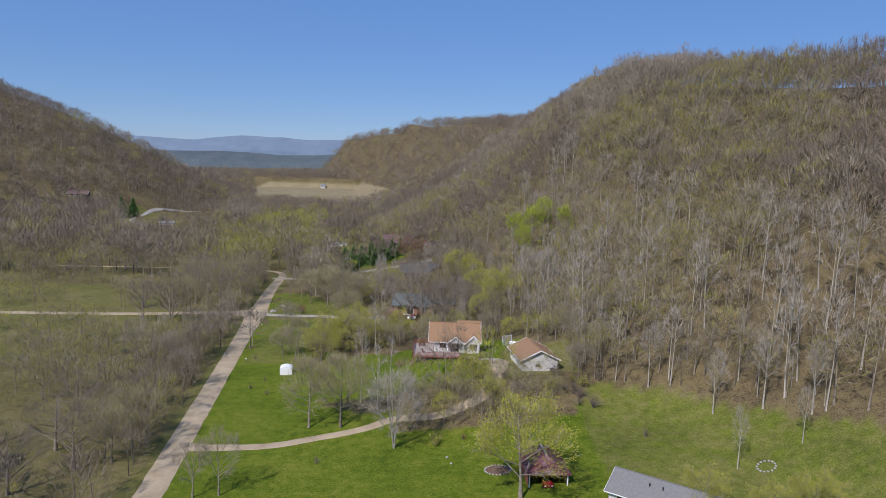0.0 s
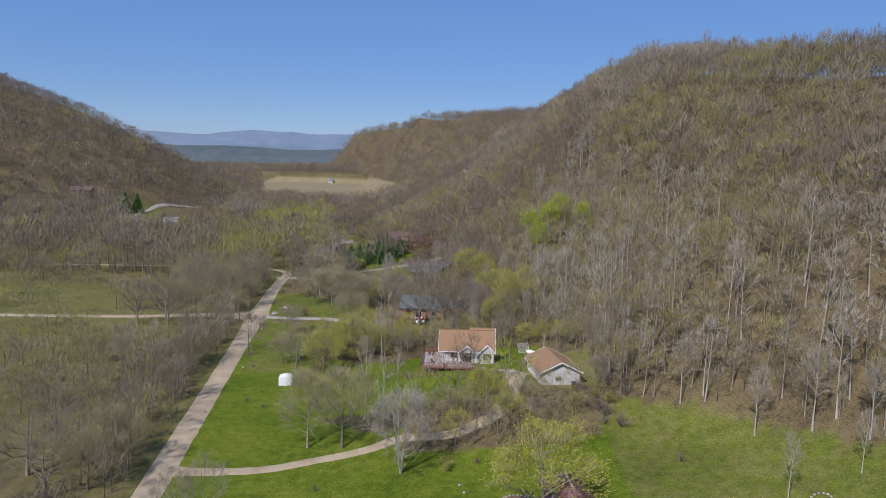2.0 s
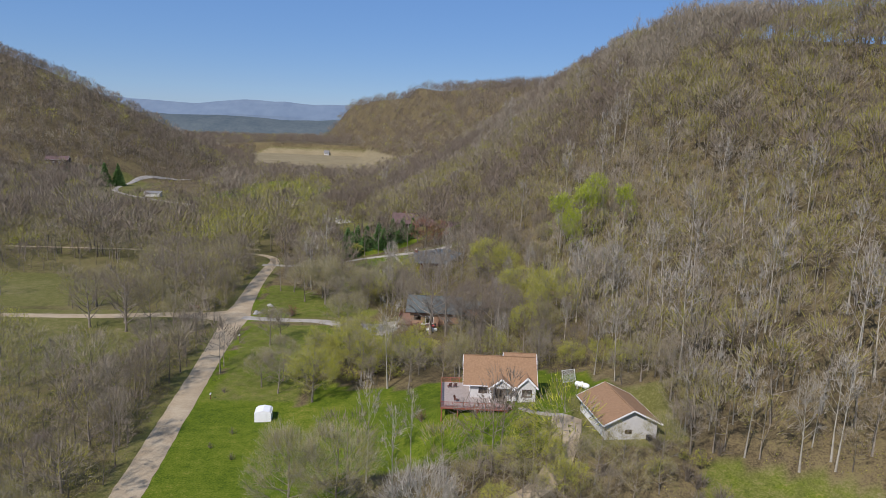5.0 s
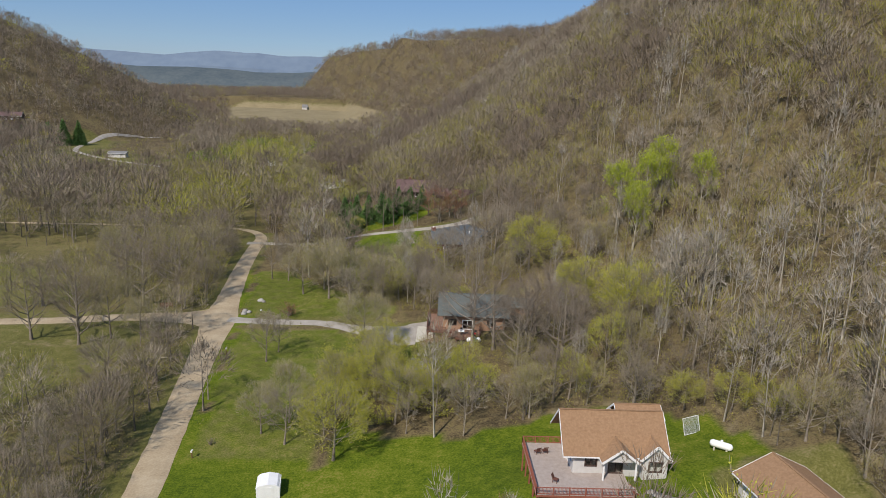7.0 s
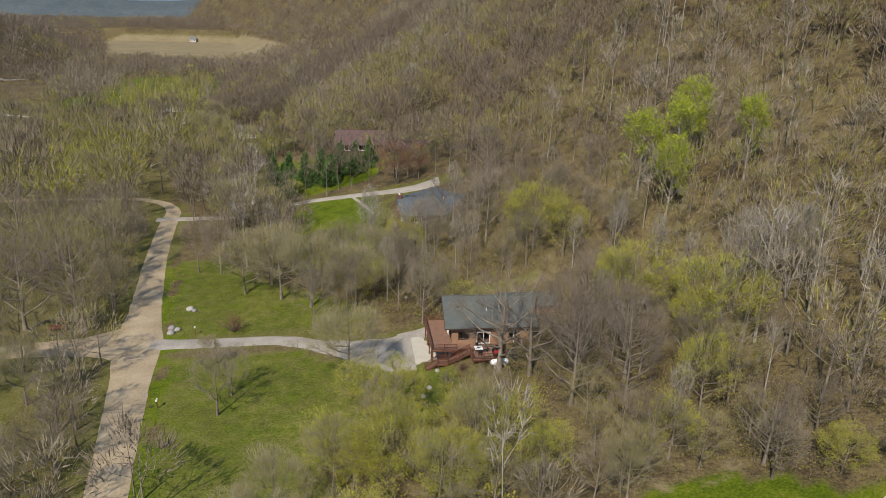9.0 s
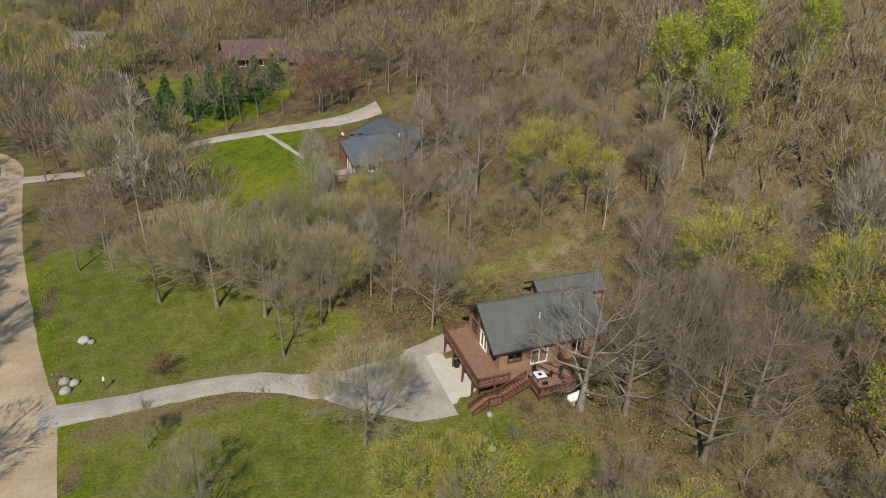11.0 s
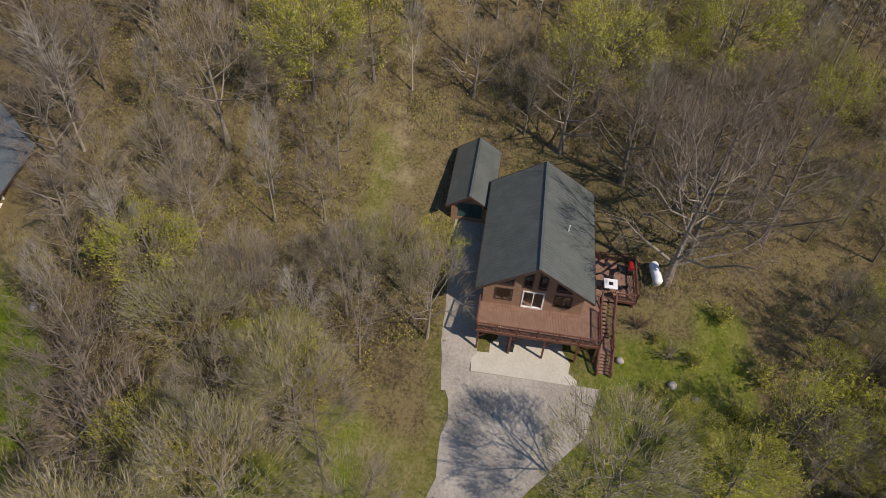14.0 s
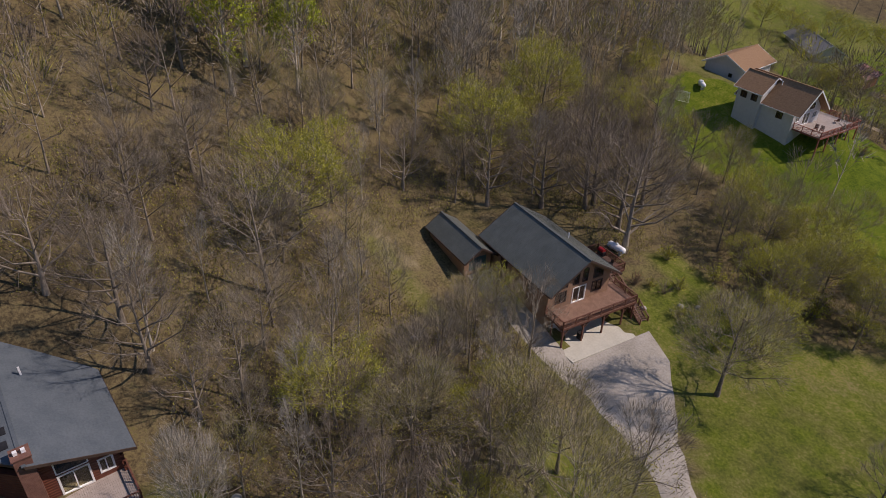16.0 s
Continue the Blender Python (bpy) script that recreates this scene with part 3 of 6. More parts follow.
    way = wy[pick] * 0.7 + rng.normal(size=(twigs, 3)) * 0.6 + [0, 0, 0.4]
    face = wy[pick] + [0, 0, 0.35]
    if fill:
        lz = rng.uniform(-0.35, 0.95, lobes)
        la = np.arange(lobes) * 2.4 + rng.uniform(0, 6)
        lc = np.stack([np.cos(la) * np.sqrt(1 - lz ** 2), np.sin(la) * np.sqrt(1 - lz ** 2), lz], 1) * rng.uniform(0.5, 0.68, (lobes, 1))
        lr = rng.uniform(0.3, 0.5, lobes)
        n1 = int(twigs * fill)
        j = rng.integers(0, lobes, n1)
        d = rng.normal(size=(n1, 3))
        d = d / np.linalg.norm(d, axis=1)[:, None] + lc[j] * 1.1 + [0, 0, 0.25]
        d /= np.linalg.norm(d, axis=1)[:, None]
        deep = rng.uniform(0.35, 1.0, n1) ** 0.5
        body = np.array([spread, spread, half])
        slot = rng.permutation(twigs)[:n1]
        at[slot] = (lc[j] + d * (lr[j] * deep)[:, None]) * body + [0, 0, mid]
        stem = at[slot] - [0, 0, mid - half * 1.1]
        way[slot] = stem / np.linalg.norm(stem, axis=1)[:, None] + d * 0.35 + rng.normal(size=(n1, 3)) * 0.3
        face[slot] = d + [0, 0, 0.3]
    v, f = slivers(at, way, twig_l * rng.uniform(0.5, 1.4, twigs), twig_w, rng, face)
    n0 = int(twigs * (1 - fuzz))
    crown.add(v[:3 * n0], f[:n0], 0)
    if fuzz:
        crown.add(v[3 * n0:], f[n0:] - 3 * n0, 1)
    if leaves:
        tips = v.reshape(-1, 3, 3)[:, 2]
        k = rng.integers(0, twigs, leaves)
        base = at[k]
        spot = base + (tips[k] - base) * rng.uniform(0.3, 1.1, (leaves, 1)) + rng.normal(size=(leaves, 3)) * 0.18
        v, f = flakes(spot, leaf, rng)
        crown.add(v, f, 1)
    return wood.arrays(), crown.arrays()


def tuft(seed, h, spread, n, width, leaves, leaf):
    """A far tree: a plain stem under an egg of coarse twigs."""
    rng = np.random.default_rng(seed)
    crown = Bits()
    v, f = tube([[0, 0, 0], [0, 0, h * 0.75]], [0.25, 0.08], 3)
    crown.add(v, f, 0)
    d = rng.normal(size=(n, 3))
    d /= np.linalg.norm(d, axis=1)[:, None]
    d[:, 2] = np.where(d[:, 2] < -0.8, -d[:, 2], d[:, 2])
    lump = 0.86 + 0.14 * np.sin(3 * np.arctan2(d[:, 1], d[:, 0]) + seed)
    at = d * (rng.uniform(0.3, 1.0, n) ** 0.5 * lump)[:, None] * [spread, spread, h * 0.44] + [0, 0, h * 0.50]
    way = d * 0.5 + rng.normal(size=(n, 3)) * 0.4 + [0, 0, 0.7]
    v, f = slivers(at, way, rng.uniform(1.4, 2.8, n), width, rng, d + [0, 0, 0.35])
    n0 = n - int(n * 0.55) if leaves else n
    crown.add(v[:3 * n0], f[:n0], 1)
    if leaves:
        crown.add(v[3 * n0:], f[n0:] - 3 * n0, 2)
    if leaves:
        at = d[:leaves] * rng.uniform(0.6, 1.05, (min(leaves, n), 1)) * [spread, spread, h * 0.32] + [0, 0, h * 0.64]
        v, f = flakes(at, leaf, rng)
        crown.add(v, f, 2)
    return crown.arrays()


def conifer(seed, h, spread, sprays=420):
    rng = np.random.default_rng(seed)
    wood, crown = Bits(), Bits()
    v, f = tube([[0, 0, 0], [0, 0, h * 0.5], [0, 0, h]], [0.02 * h, 0.012 * h, 0.01], 6)
    wood.add(v, f)
    u = np.sqrt(rng.uniform(0.0, 1, sprays))
    z = h * (1 - u) + 0.25
    az = rng.uniform(0, 6.283, sprays)
    r = spread * u * rng.uniform(0.35, 1.05, sprays) * (0.8 + 0.2 * np.sin(az * 5 + z * 2))
    at = np.stack([np.cos(az) * r * 0.45, np.sin(az) * r * 0.45, z], 1)
    way = np.stack([np.cos(az), np.sin(az), rng.uniform(-0.45, 0.1, sprays)], 1)
    for k in range(3):
        v, f = slivers(at + rng.normal(size=(sprays, 3)) * 0.15, way + rng.normal(size=(sprays, 3)) * 0.3, r * 0.6 + 0.35, 0.34, rng)
        crown.add(v, f, 0)
    return wood.arrays(), crown.arrays()


def bush(seed, h, spread, stems=26, leaves=160, leaf=0.10):
    rng = np.random.default_rng(seed)
    wood, crown = Bits(), Bits()
    tips = []
    for s in range(stems):
        az, t = rng.uniform(0, 6.283), rng.uniform(0.1, 1)
        tip = np.array([math.cos(az) * spread * t, math.sin(az) * spread * t, h * rng.uniform(0.6, 1) * (1.1 - 0.5 * t)])
        v, f = tube([[0.1 * math.cos(az), 0.1 * math.sin(az), -0.1], tip * [0.45, 0.45, 0.6], tip], [0.03, 0.02, 0.006], 3)
        wood.add(v, f)
        tips.append(tip)
    tips = np.array(tips)
    k = rng.integers(0, stems, stems * 9)
    at = tips[k] * rng.uniform(0.35, 1, (len(k), 1))
    v, f = slivers(at, tips[k] + rng.normal(size=(len(k), 3)) * spread * 0.6, 0.35 * h * rng.uniform(0.4, 1, len(k)), 0.03, rng)
    crown.add(v, f, 0)
    if leaves:
        k2 = rng.integers(0, len(at), leaves)
        v, f = flakes(at[k2] + rng.normal(size=(leaves, 3)) * 0.22, leaf, rng)
        crown.add(v, f, 1)
    return wood.arrays(), crown.arrays()


def kinds():
    """Tree shapes, three or so of each kind: name, label, category, wood mesh, crown mesh, height."""
    out = {}

    def put(key, name, label, category, arrays, bark, mats, h):
        (wv, wf, wm), (cv, cf, cm) = arrays
        w = tri_mesh("trunk", wv, wf, [bark])
        for p in w.polygons:
            p.use_smooth = True
        out.setdefault(key, []).append((name, label, category, w, tri_mesh("crown", cv, cf, mats, cm), h))

    for s in range(3):
        put("bare", "bare_tree", "bare grey-brown broadleaf tree with fine twigs", "tree", grow(10 + s, 14, 4.8, 0.22, 13, 8, 2300, 0, twig_w=0.030, twig_l=1.05, low=0.28), BARK, [TWIG_GREY], 14)
        put("bud", "budding_tree", "round-crowned tree with grey twigs and olive buds", "tree", grow(20 + s, 14, 5.4, 0.2, 14, 7, 2400, 900, 0.085, twig_w=0.032, twig_l=1.0, low=0.24, fuzz=0.45), BARK, [TWIG_TAN, BUD_OLIVE], 14)
        put("lime", "leafing_tree", "tree in young yellow-green leaf over a lawn", "tree", grow(30 + s, 14, 5.6, 0.2, 14, 7, 1600, 2300, 0.125, twig_w=0.055, twig_l=0.9, low=0.22, fuzz=0.72), BARK, [TWIG_TAN, BUD_LIME], 14)
        put("bright", "aspen_tree", "slender aspen in bright yellow-green leaf", "tree", grow(40 + s, 17, 3.4, 0.25, 12, 5, 1300, 3000, 0.17, twig_w=0.07, low=0.28, fuzz=0.65), BARK_PALE, [TWIG_PALE, BUD_BRIGHT], 17)
        put("pole", "slender_tree", "tall slender pale-trunked bare tree at a wood's edge", "tree", grow(50 + s, 17, 2.6, 0.38, 11, 6, 1100, 120, 0.08, twig_w=0.036, low=0.40, thick=0.75), BARK_PALE, [TWIG_PALE, BUD_OLIVE], 17)
        put("dark", "dark_tree", "large dark-limbed bare tree with a spreading crown", "tree", grow(60 + s, 15, 7.2, 0.13, 15, 11, 2500, 0, twig_w=0.030, twig_l=1.25, low=0.25, thick=1.7, fill=0.35), BARK, [TWIG_BROWN], 15)
        put("fir", "spruce_tree", "dark green spruce with drooping sprays beside a lawn", "conifer", conifer(70 + s, 9, 3.4, 1500), BARK, [NEEDLE], 9)
        put("bush", "shrub", "leafless brown shrub of many thin stems", "shrub", bush(80 + s, 2.6, 1.9, 30, 0), BARK, [TWIG_BROWN], 2.6)
        put("green_bush", "leafing_shrub", "loose shrub in yellow-green young leaf", "shrub", bush(90 + s, 3.4, 2.2, 26, 420, 0.13), BARK, [TWIG_BROWN, BUD_LIME], 3.4)
        put("red_bush", "red_shrub", "dense red-brown twiggy shrub", "shrub", bush(100 + s, 3.0, 2.2, 44, 0), BARK, [TWIG_RED], 3.0)
    for s in range(2):
        put("red", "red_tree", "round tree with dense red-brown twigs beside a log house", "tree", grow(140 + s, 12, 5.5, 0.15, 14, 8, 3400, 0, twig_w=0.045, twig_l=1.0, low=0.15), BARK, [TWIG_RED], 12)
        put("full", "round_tree", "full round-crowned tree, grey twigs dusted with olive buds", "tree", grow(120 + s, 15, 5.6, 0.2, 16, 9, 7200, 1800, 0.075, twig_w=0.030, twig_l=1.0, low=0.2, fuzz=0.3, fill=0.6, lobes=14), BARK, [TWIG_TAN, BUD_OLIVE], 15)
        put("full_lime", "leafing_tree", "broad tree in yellow-green young leaf beside a drive", "tree", grow(130 + s, 15, 6.0, 0.18, 16, 9, 3600, 5200, 0.11, twig_w=0.055, twig_l=0.95, low=0.2, fuzz=0.72), BARK, [TWIG_TAN, BUD_LIME], 15)
        put("pale", "pale_tree", "pale many-stemmed bare tree with upswept branches", "tree", grow(110 + s, 16, 4.8, 0.2, 8, 6, 3200, 0, stems=5, thick=1.3, twig_w=0.045, low=0.2), BARK_PALE, [TWIG_PALE], 16)
    return out


KINDS = kinds()
tree_rng = random.Random(4)


def plant(key, x, y, h=None, wide=1.0, group=""):
    name, label, category, w, c, h0 = tree_rng.choice(KINDS[key])
    s = (h or h0) / h0
    t = thing(name, Matrix.Translation((x, y, float(ground(x, y)) - 0.08)) @ Matrix.Rotation(tree_rng.uniform(0, 6.28), 4, "Z") @ Matrix.Diagonal((s * wide, s * wide, s, 1)), label, category, group)
    for nm, me in (("trunk", w), ("crown", c)):
        ob = new(nm, me)
        ob.parent = t
    return t


# ---- single trees round the houses and lawns: x, y, height, width ----
for x, y, h, w in ((-25.2, 291, 13.5, 0.7), (-8.0, 133.5, 17, 1.15), (30, 231, 15, 0.9), (35, 226, 16, 0.9)):
    plant("pale", x, y, h, w)
for x, y, h, w in ((-27.3, 144.8, 16, 1.0), (-20.4, 144.4, 17, 1.05), (-44.6, 270.7, 16, 1.15), (-38.6, 265.2, 16, 1.05), (-52.3, 275.9, 14, 1.1), (-32.5, 236.5, 13.5, 1.25), (-42.1, 203.8, 11, 1.0), (-35, 212, 9, 1.2), (-59, 318, 15, 1.2), (-50, 312, 13, 1.3), (-64, 345, 15, 1.1), (-56, 330, 14, 1.1), (-46, 200, 9, 1.1), (-55, 245, 6, 0.8), (-30, 262, 13, 1.1), (-25, 272, 12, 1.1), (-47, 279, 13, 1.1)):
    plant("full", x, y, h, w, "trees on the lawns")
for x, y, h, w in ((15.1, 112.5, 19, 1.15), (-33, 191, 13, 1.1), (-28, 210, 11, 1.15), (-22, 204, 10, 1.15), (15, 236, 15, 1.2), (20, 221, 17, 1.0), (7.6, 269, 15, 1.1), (44, 107, 8, 1.2), (52, 101, 8, 1.2), (60, 103, 9, 1.2), (46, 88, 8, 1.2), (36, 96, 8, 1.1), (-118, 654, 14, 1.3), (-52, 420, 12, 1.3), (-60, 470, 10, 1.1), (-110, 420, 13, 1.3), (-126, 436, 14, 1.2), (8, 152, 11, 1.1), (26.5, 190, 7, 1.2), (30.5, 185, 6.5, 1.2), (21, 194, 6.5, 1.2), (-30.5, 226, 8.5, 1.25), (-25.5, 228.5, 5, 1.2), (-26, 264.5, 10, 1.1), (-34, 272, 9, 1.1), (-19, 277, 11, 1.1), (-62, 330, 9, 1.2)):
    plant("full_lime", x, y, h, w, "leafing trees")
for x, y, h, w in ((29.4, 269, 19, 1.1), (35, 265, 20, 1.1), (31, 259, 17, 1.0), (40, 270, 19, 1.0), (46, 258, 17, 0.9)):
    plant("bright", x, y, h, w, "aspens in leaf")
for x, y, h, w in ((-41.5, 196.5, 10, 1.1), (-51.9, 229.8, 11, 1.0), (-41, 113, 11, 0.9), (-36.8, 114, 13, 0.8), (-63.8, 290.3, 14, 0.8), (-58.8, 289, 13, 0.8), (-60, 296, 14, 0.8), (-37.8, 255.7, 13, 0.9), (-31.8, 259.8, 13, 0.9), (-22, 258.3, 12, 0.8), (-17.3, 260.4, 12, 0.8), (-21.5, 268, 13, 0.9), (-30.5, 267, 13, 0.9), (-12.9, 256.5, 11, 0.7), (-1, 276.4, 17, 1.1), (-14, 275, 14, 0.9), (-50.5, 235.3, 9, 1.0)):
    plant("bare", x, y, h, w, "bare trees by the drives")
for x, y, h, w in ((-9.6, 229.2, 17.5, 0.9), (-5.5, 226.5, 15, 0.9), (-68, 137, 11, 1.1), (-74, 130, 12, 1.1), (-66, 122, 11, 1.0), (-69, 152, 10, 1.0), (-78, 146, 11, 1.1), (-72, 112, 12, 1.1), (1, 227, 15, 0.9), (4, 233, 14, 0.9), (8, 240, 14, 0.8), (-2, 218, 15, 0.8), (-8, 290.5, 12, 0.85), (-2, 291.5, 13, 0.85), (-14, 288, 9, 0.8), (3, 297, 13, 0.8), (6, 306, 14, 0.8)):
    plant("dark", x, y, h, w, "spreading bare trees")
for x, y, h, w in ((55.3, 120.6, 12, 0.8), (67.3, 121.8, 11, 0.8), (57.8, 139.3, 14, 0.9), (66, 135, 16, 1.0), (48, 152, 15, 1.0), (72, 128, 15, 0.9)):
    plant("pole", x, y, h, w, "slender trees at the wood's edge")
for x, y, h, w in ((-46, 343, 10, 1.15), (-47.5, 349, 10.5, 1.1), (-51.5, 366, 10, 1.1), (-46, 358, 11, 1.0), (-41, 352, 11, 1.1), (-36, 353, 11, 1.1), (-33, 347, 9.5, 1.2), (-30, 353, 10.5, 1.1), (-25.5, 350.5, 10, 1.2), (-21, 352, 9, 1.1), (-322, 622, 15, 1.0), (-305, 628, 18, 1.0), (-298, 636, 20, 1.0), (-290, 643, 19, 1.0), (-312, 640, 16, 1.0)):
    plant("fir", x, y, h, w, "spruces")
for x, y, h, w in ((34.7, 146.9, 3.6, 1.1), (42.8, 134.9, 2.0, 1.0), (-22.4, 127.1, 1.6, 0.8), (-17.6, 229.4, 2.4, 1.0), (-53, 196, 1.6, 0.8), (-45, 176, 1.6, 0.7), (-42, 166, 1.8, 0.7), (-47, 170, 1.5, 0.7), (33, 150, 2.4, 1.0), (38, 157, 3, 1.0), (-62, 233, 1.2, 0.6), (-63, 226, 1.3, 0.6), (-55, 252, 2.5, 0.4)):
    plant("bush", x, y, h, w, "lawn shrubs")
for x, y, h, w in ((-52.7, 258.5, 3.8, 1.2), (6, 136.5, 1.4, 0.8), (-9.5, 171, 2.5, 0.9), (-14.8, 232.2, 2.2, 0.9)):
    plant("red_bush", x, y, h, w, "red-brown shrubs")
for x, y, h, w in ((0.2, 134.2, 3.2, 0.9), (-34, 211, 4, 1.1), (-30, 214, 4.5, 1.1), (-25.7, 209, 4, 1.1), (-20, 213, 4.5, 1.1), (-39, 205, 3.6, 1.1), (-34.6, 202, 4.4, 1.1), (-30.2, 204, 4.2, 1.1), (-26, 201, 4.2, 1.1), (-22, 205, 4.6, 1.1), (-17, 202, 4.0, 1.1), (-30.4, 227, 2.6, 1.1), (-27.3, 225.5, 2.8, 1.1), (-23.4, 223.5, 3.2, 1.1), (-19, 221, 3.4, 1.1), (-21.5, 231, 2.2, 1.0), (-18, 227, 2.4, 1.0), (-16, 230.5, 1.8, 0.9), (-24, 220, 3, 1.1), (-13, 224, 3, 1.0), (-28, 231, 2, 1.0)):
    plant("green_bush", x, y, h, w, "leafing shrubs")


# ---- woods ----
def scatter(x0, x1, y0, y1, cell, seed, keep):
    rng = np.random.default_rng(seed)
    gx, gy = np.meshgrid(np.arange(x0, x1, cell), np.arange(y0, y1, cell))
    x = (gx + rng.uniform(-0.48, 0.48, gx.shape) * cell).ravel()
    y = (gy + rng.uniform(-0.48, 0.48, gy.shape) * cell).ravel()
    k = keep(x, y)
    return x[k], y[k]


def open_here(x, y):
    """Where the wood near the chalet stands as single trees."""
    return (x > -36) & (x < 26) & (y > 196) & (y < 292)


def patch(x, y, size, seed):
    """Slow noise from 0 to 1 over the plan."""
    rng = np.random.default_rng(seed)
    v = np.zeros(np.shape(x))
    for k in range(6):
        a, p = rng.uniform(0, 6.283), rng.uniform(0, 6.283)
        v = v + np.sin((np.cos(a) * x + np.sin(a) * y) / size * rng.uniform(0.6, 1.8) + p)
    return 0.5 + 0.5 * np.tanh(v / 1.7)


def near_woods():
    x, y = scatter(-36, 26, 196, 292, 6.1, 7, lambda x, y: woods(x, y) & open_here(x, y) & ~((x > -22) & (x < 0) & (y > 216) & (y < 240)))
    r = random.Random(9)
    for a, b in zip(x, y):
        u = r.random()
        if a > -9 and b < 236 and u < 0.3:
            plant("dark", float(a), float(b), r.uniform(10, 15), r.uniform(0.7, 0.95), "wood round the houses")
            continue
        if b < 224 and a < 2:
            key = "lime" if u < 0.42 else "bud" if u < 0.8 else "bare"
        else:
            key = "bare" if u < 0.5 else "pole" if u < 0.64 else "bud" if u < 0.88 else "dark" if u < 0.93 or b > 268 else "lime"
        plant(key, float(a), float(b), r.uniform(7.5, 12.5) if key != "pole" else r.uniform(11, 15), r.uniform(0.75, 1.05), "wood round the houses")


near_woods()
for x, y, h, w in ((-15, 329.5, 12.5, 1.1), (-9.5, 330, 10, 1.0)):
    plant("red", x, y, h, w)
# trees along the west side of the road and in the thicket beyond
r = random.Random(14)
for k in range(64):
    y = r.uniform(112, 330)
    x = float(road_x(y)) - (5.5 + 9 * r.random() ** 1.5 if k < 44 else r.uniform(14, 45))
    if bool(woods(np.array(x), np.array(y))):
        plant(r.choice(("bud", "bud", "bare", "dark", "full" if k % 5 == 0 else "bare")), x, y, r.uniform(7.5, 12.5), r.uniform(0.75, 1.05), "roadside trees")
for x, y, h in ((-38, 206, 6), (-33, 209, 7), (-29, 206, 6.5), (-25, 211, 7), (-21, 208, 7.5), (-17, 206, 7), (-31, 201, 5.5), (-23, 202, 6), (-14, 211, 8), (-36, 215, 5.5), (-28, 217, 6), (-19, 216, 6.5), (-10, 205, 8), (-44, 341, 7), (-96, 372, 10), (-84, 392, 11), (-104, 398, 12), (-72, 408, 10), (-90, 425, 12), (-120, 380, 10)):
    plant("lime", x, y, h, 1.1, "leafing brush")
for x, y, h, w in ((-88, 240, 17.6, 0.77), (-93, 236, 16.2, 0.77), (-84, 246, 16.2, 0.68), (-97, 244, 17.6, 0.77), (-80, 236, 12.2, 0.68), (-104, 238, 14.9, 0.77), (-82, 266, 17.6, 0.85), (-90, 263, 18.9, 0.77), (-86, 275, 18.9, 0.85), (-97, 270, 17.6, 0.85), (-82, 288, 18.9, 0.85), (-92, 284, 17.6, 0.85), (-84, 301, 18.9, 0.85), (-95, 297, 17.6, 0.85), (-88, 314, 17.6, 0.85), (-104, 281, 16.2, 0.85), (-106, 305, 17.6, 0.85)):
    plant(tree_rng.choice(("bud", "full", "dark")), x, y, h, w, "tall trees about the crossing")
r = random.Random(31)
for k in range(26):
    x, y = r.uniform(-6, 34), r.uniform(141, 157)
    if inside(x, y, BRUSHY) and abs(x - 6) > 2.5:
        plant(r.choice(("bush", "green_bush", "bush")), x, y, r.uniform(2, 3.6), r.uniform(0.8, 1.1), "brush by the upper drive")
# tall leafing trees of the valley floor beyond the road's bend
r = random.Random(52)
for k in range(30):
    x, y = -72 - 82 * r.random(), r.uniform(364, 480)
    if x > -0.33 * y:
        plant(r.choice(("lime", "bud", "lime", "full")), x, y, r.uniform(13, 17), r.uniform(0.9, 1.1), "valley trees in young leaf")
# brush along the upper drive
for x, y, h in ((2, 143, 8), (6, 146.5, 9), (10, 142.5, 7), (3.5, 151, 8), (12, 146.5, 9), (17, 150, 9), (-1, 151.5, 8), (9.5, 157, 7), (21, 151, 8), (27, 151.5, 9), (33, 156, 10), (36, 163, 10), (34, 170, 11), (31, 178, 10), (14, 196, 9), (5, 203, 9), (-6, 199, 8), (-4, 143.5, 6), (-2.5, 150.5, 6.5), (1, 154, 6), (4.5, 142, 6), (5.5, 154.5, 6.5), (8, 145.5, 7), (11.5, 150, 5.5), (14.5, 146, 7), (12, 160.5, 5), (18, 146, 7), (22, 147, 6.5), (26, 148, 6), (-6, 155, 6), (-11, 153, 6), (0, 158.5, 4.5), (15, 153, 6), (34, 176, 8), (33, 165, 8), (32, 159, 7)):
    plant(tree_rng.choice(("bare", "bare", "bud", "bud", "lime")), x, y, h, 1.0, "brush by the upper drive")


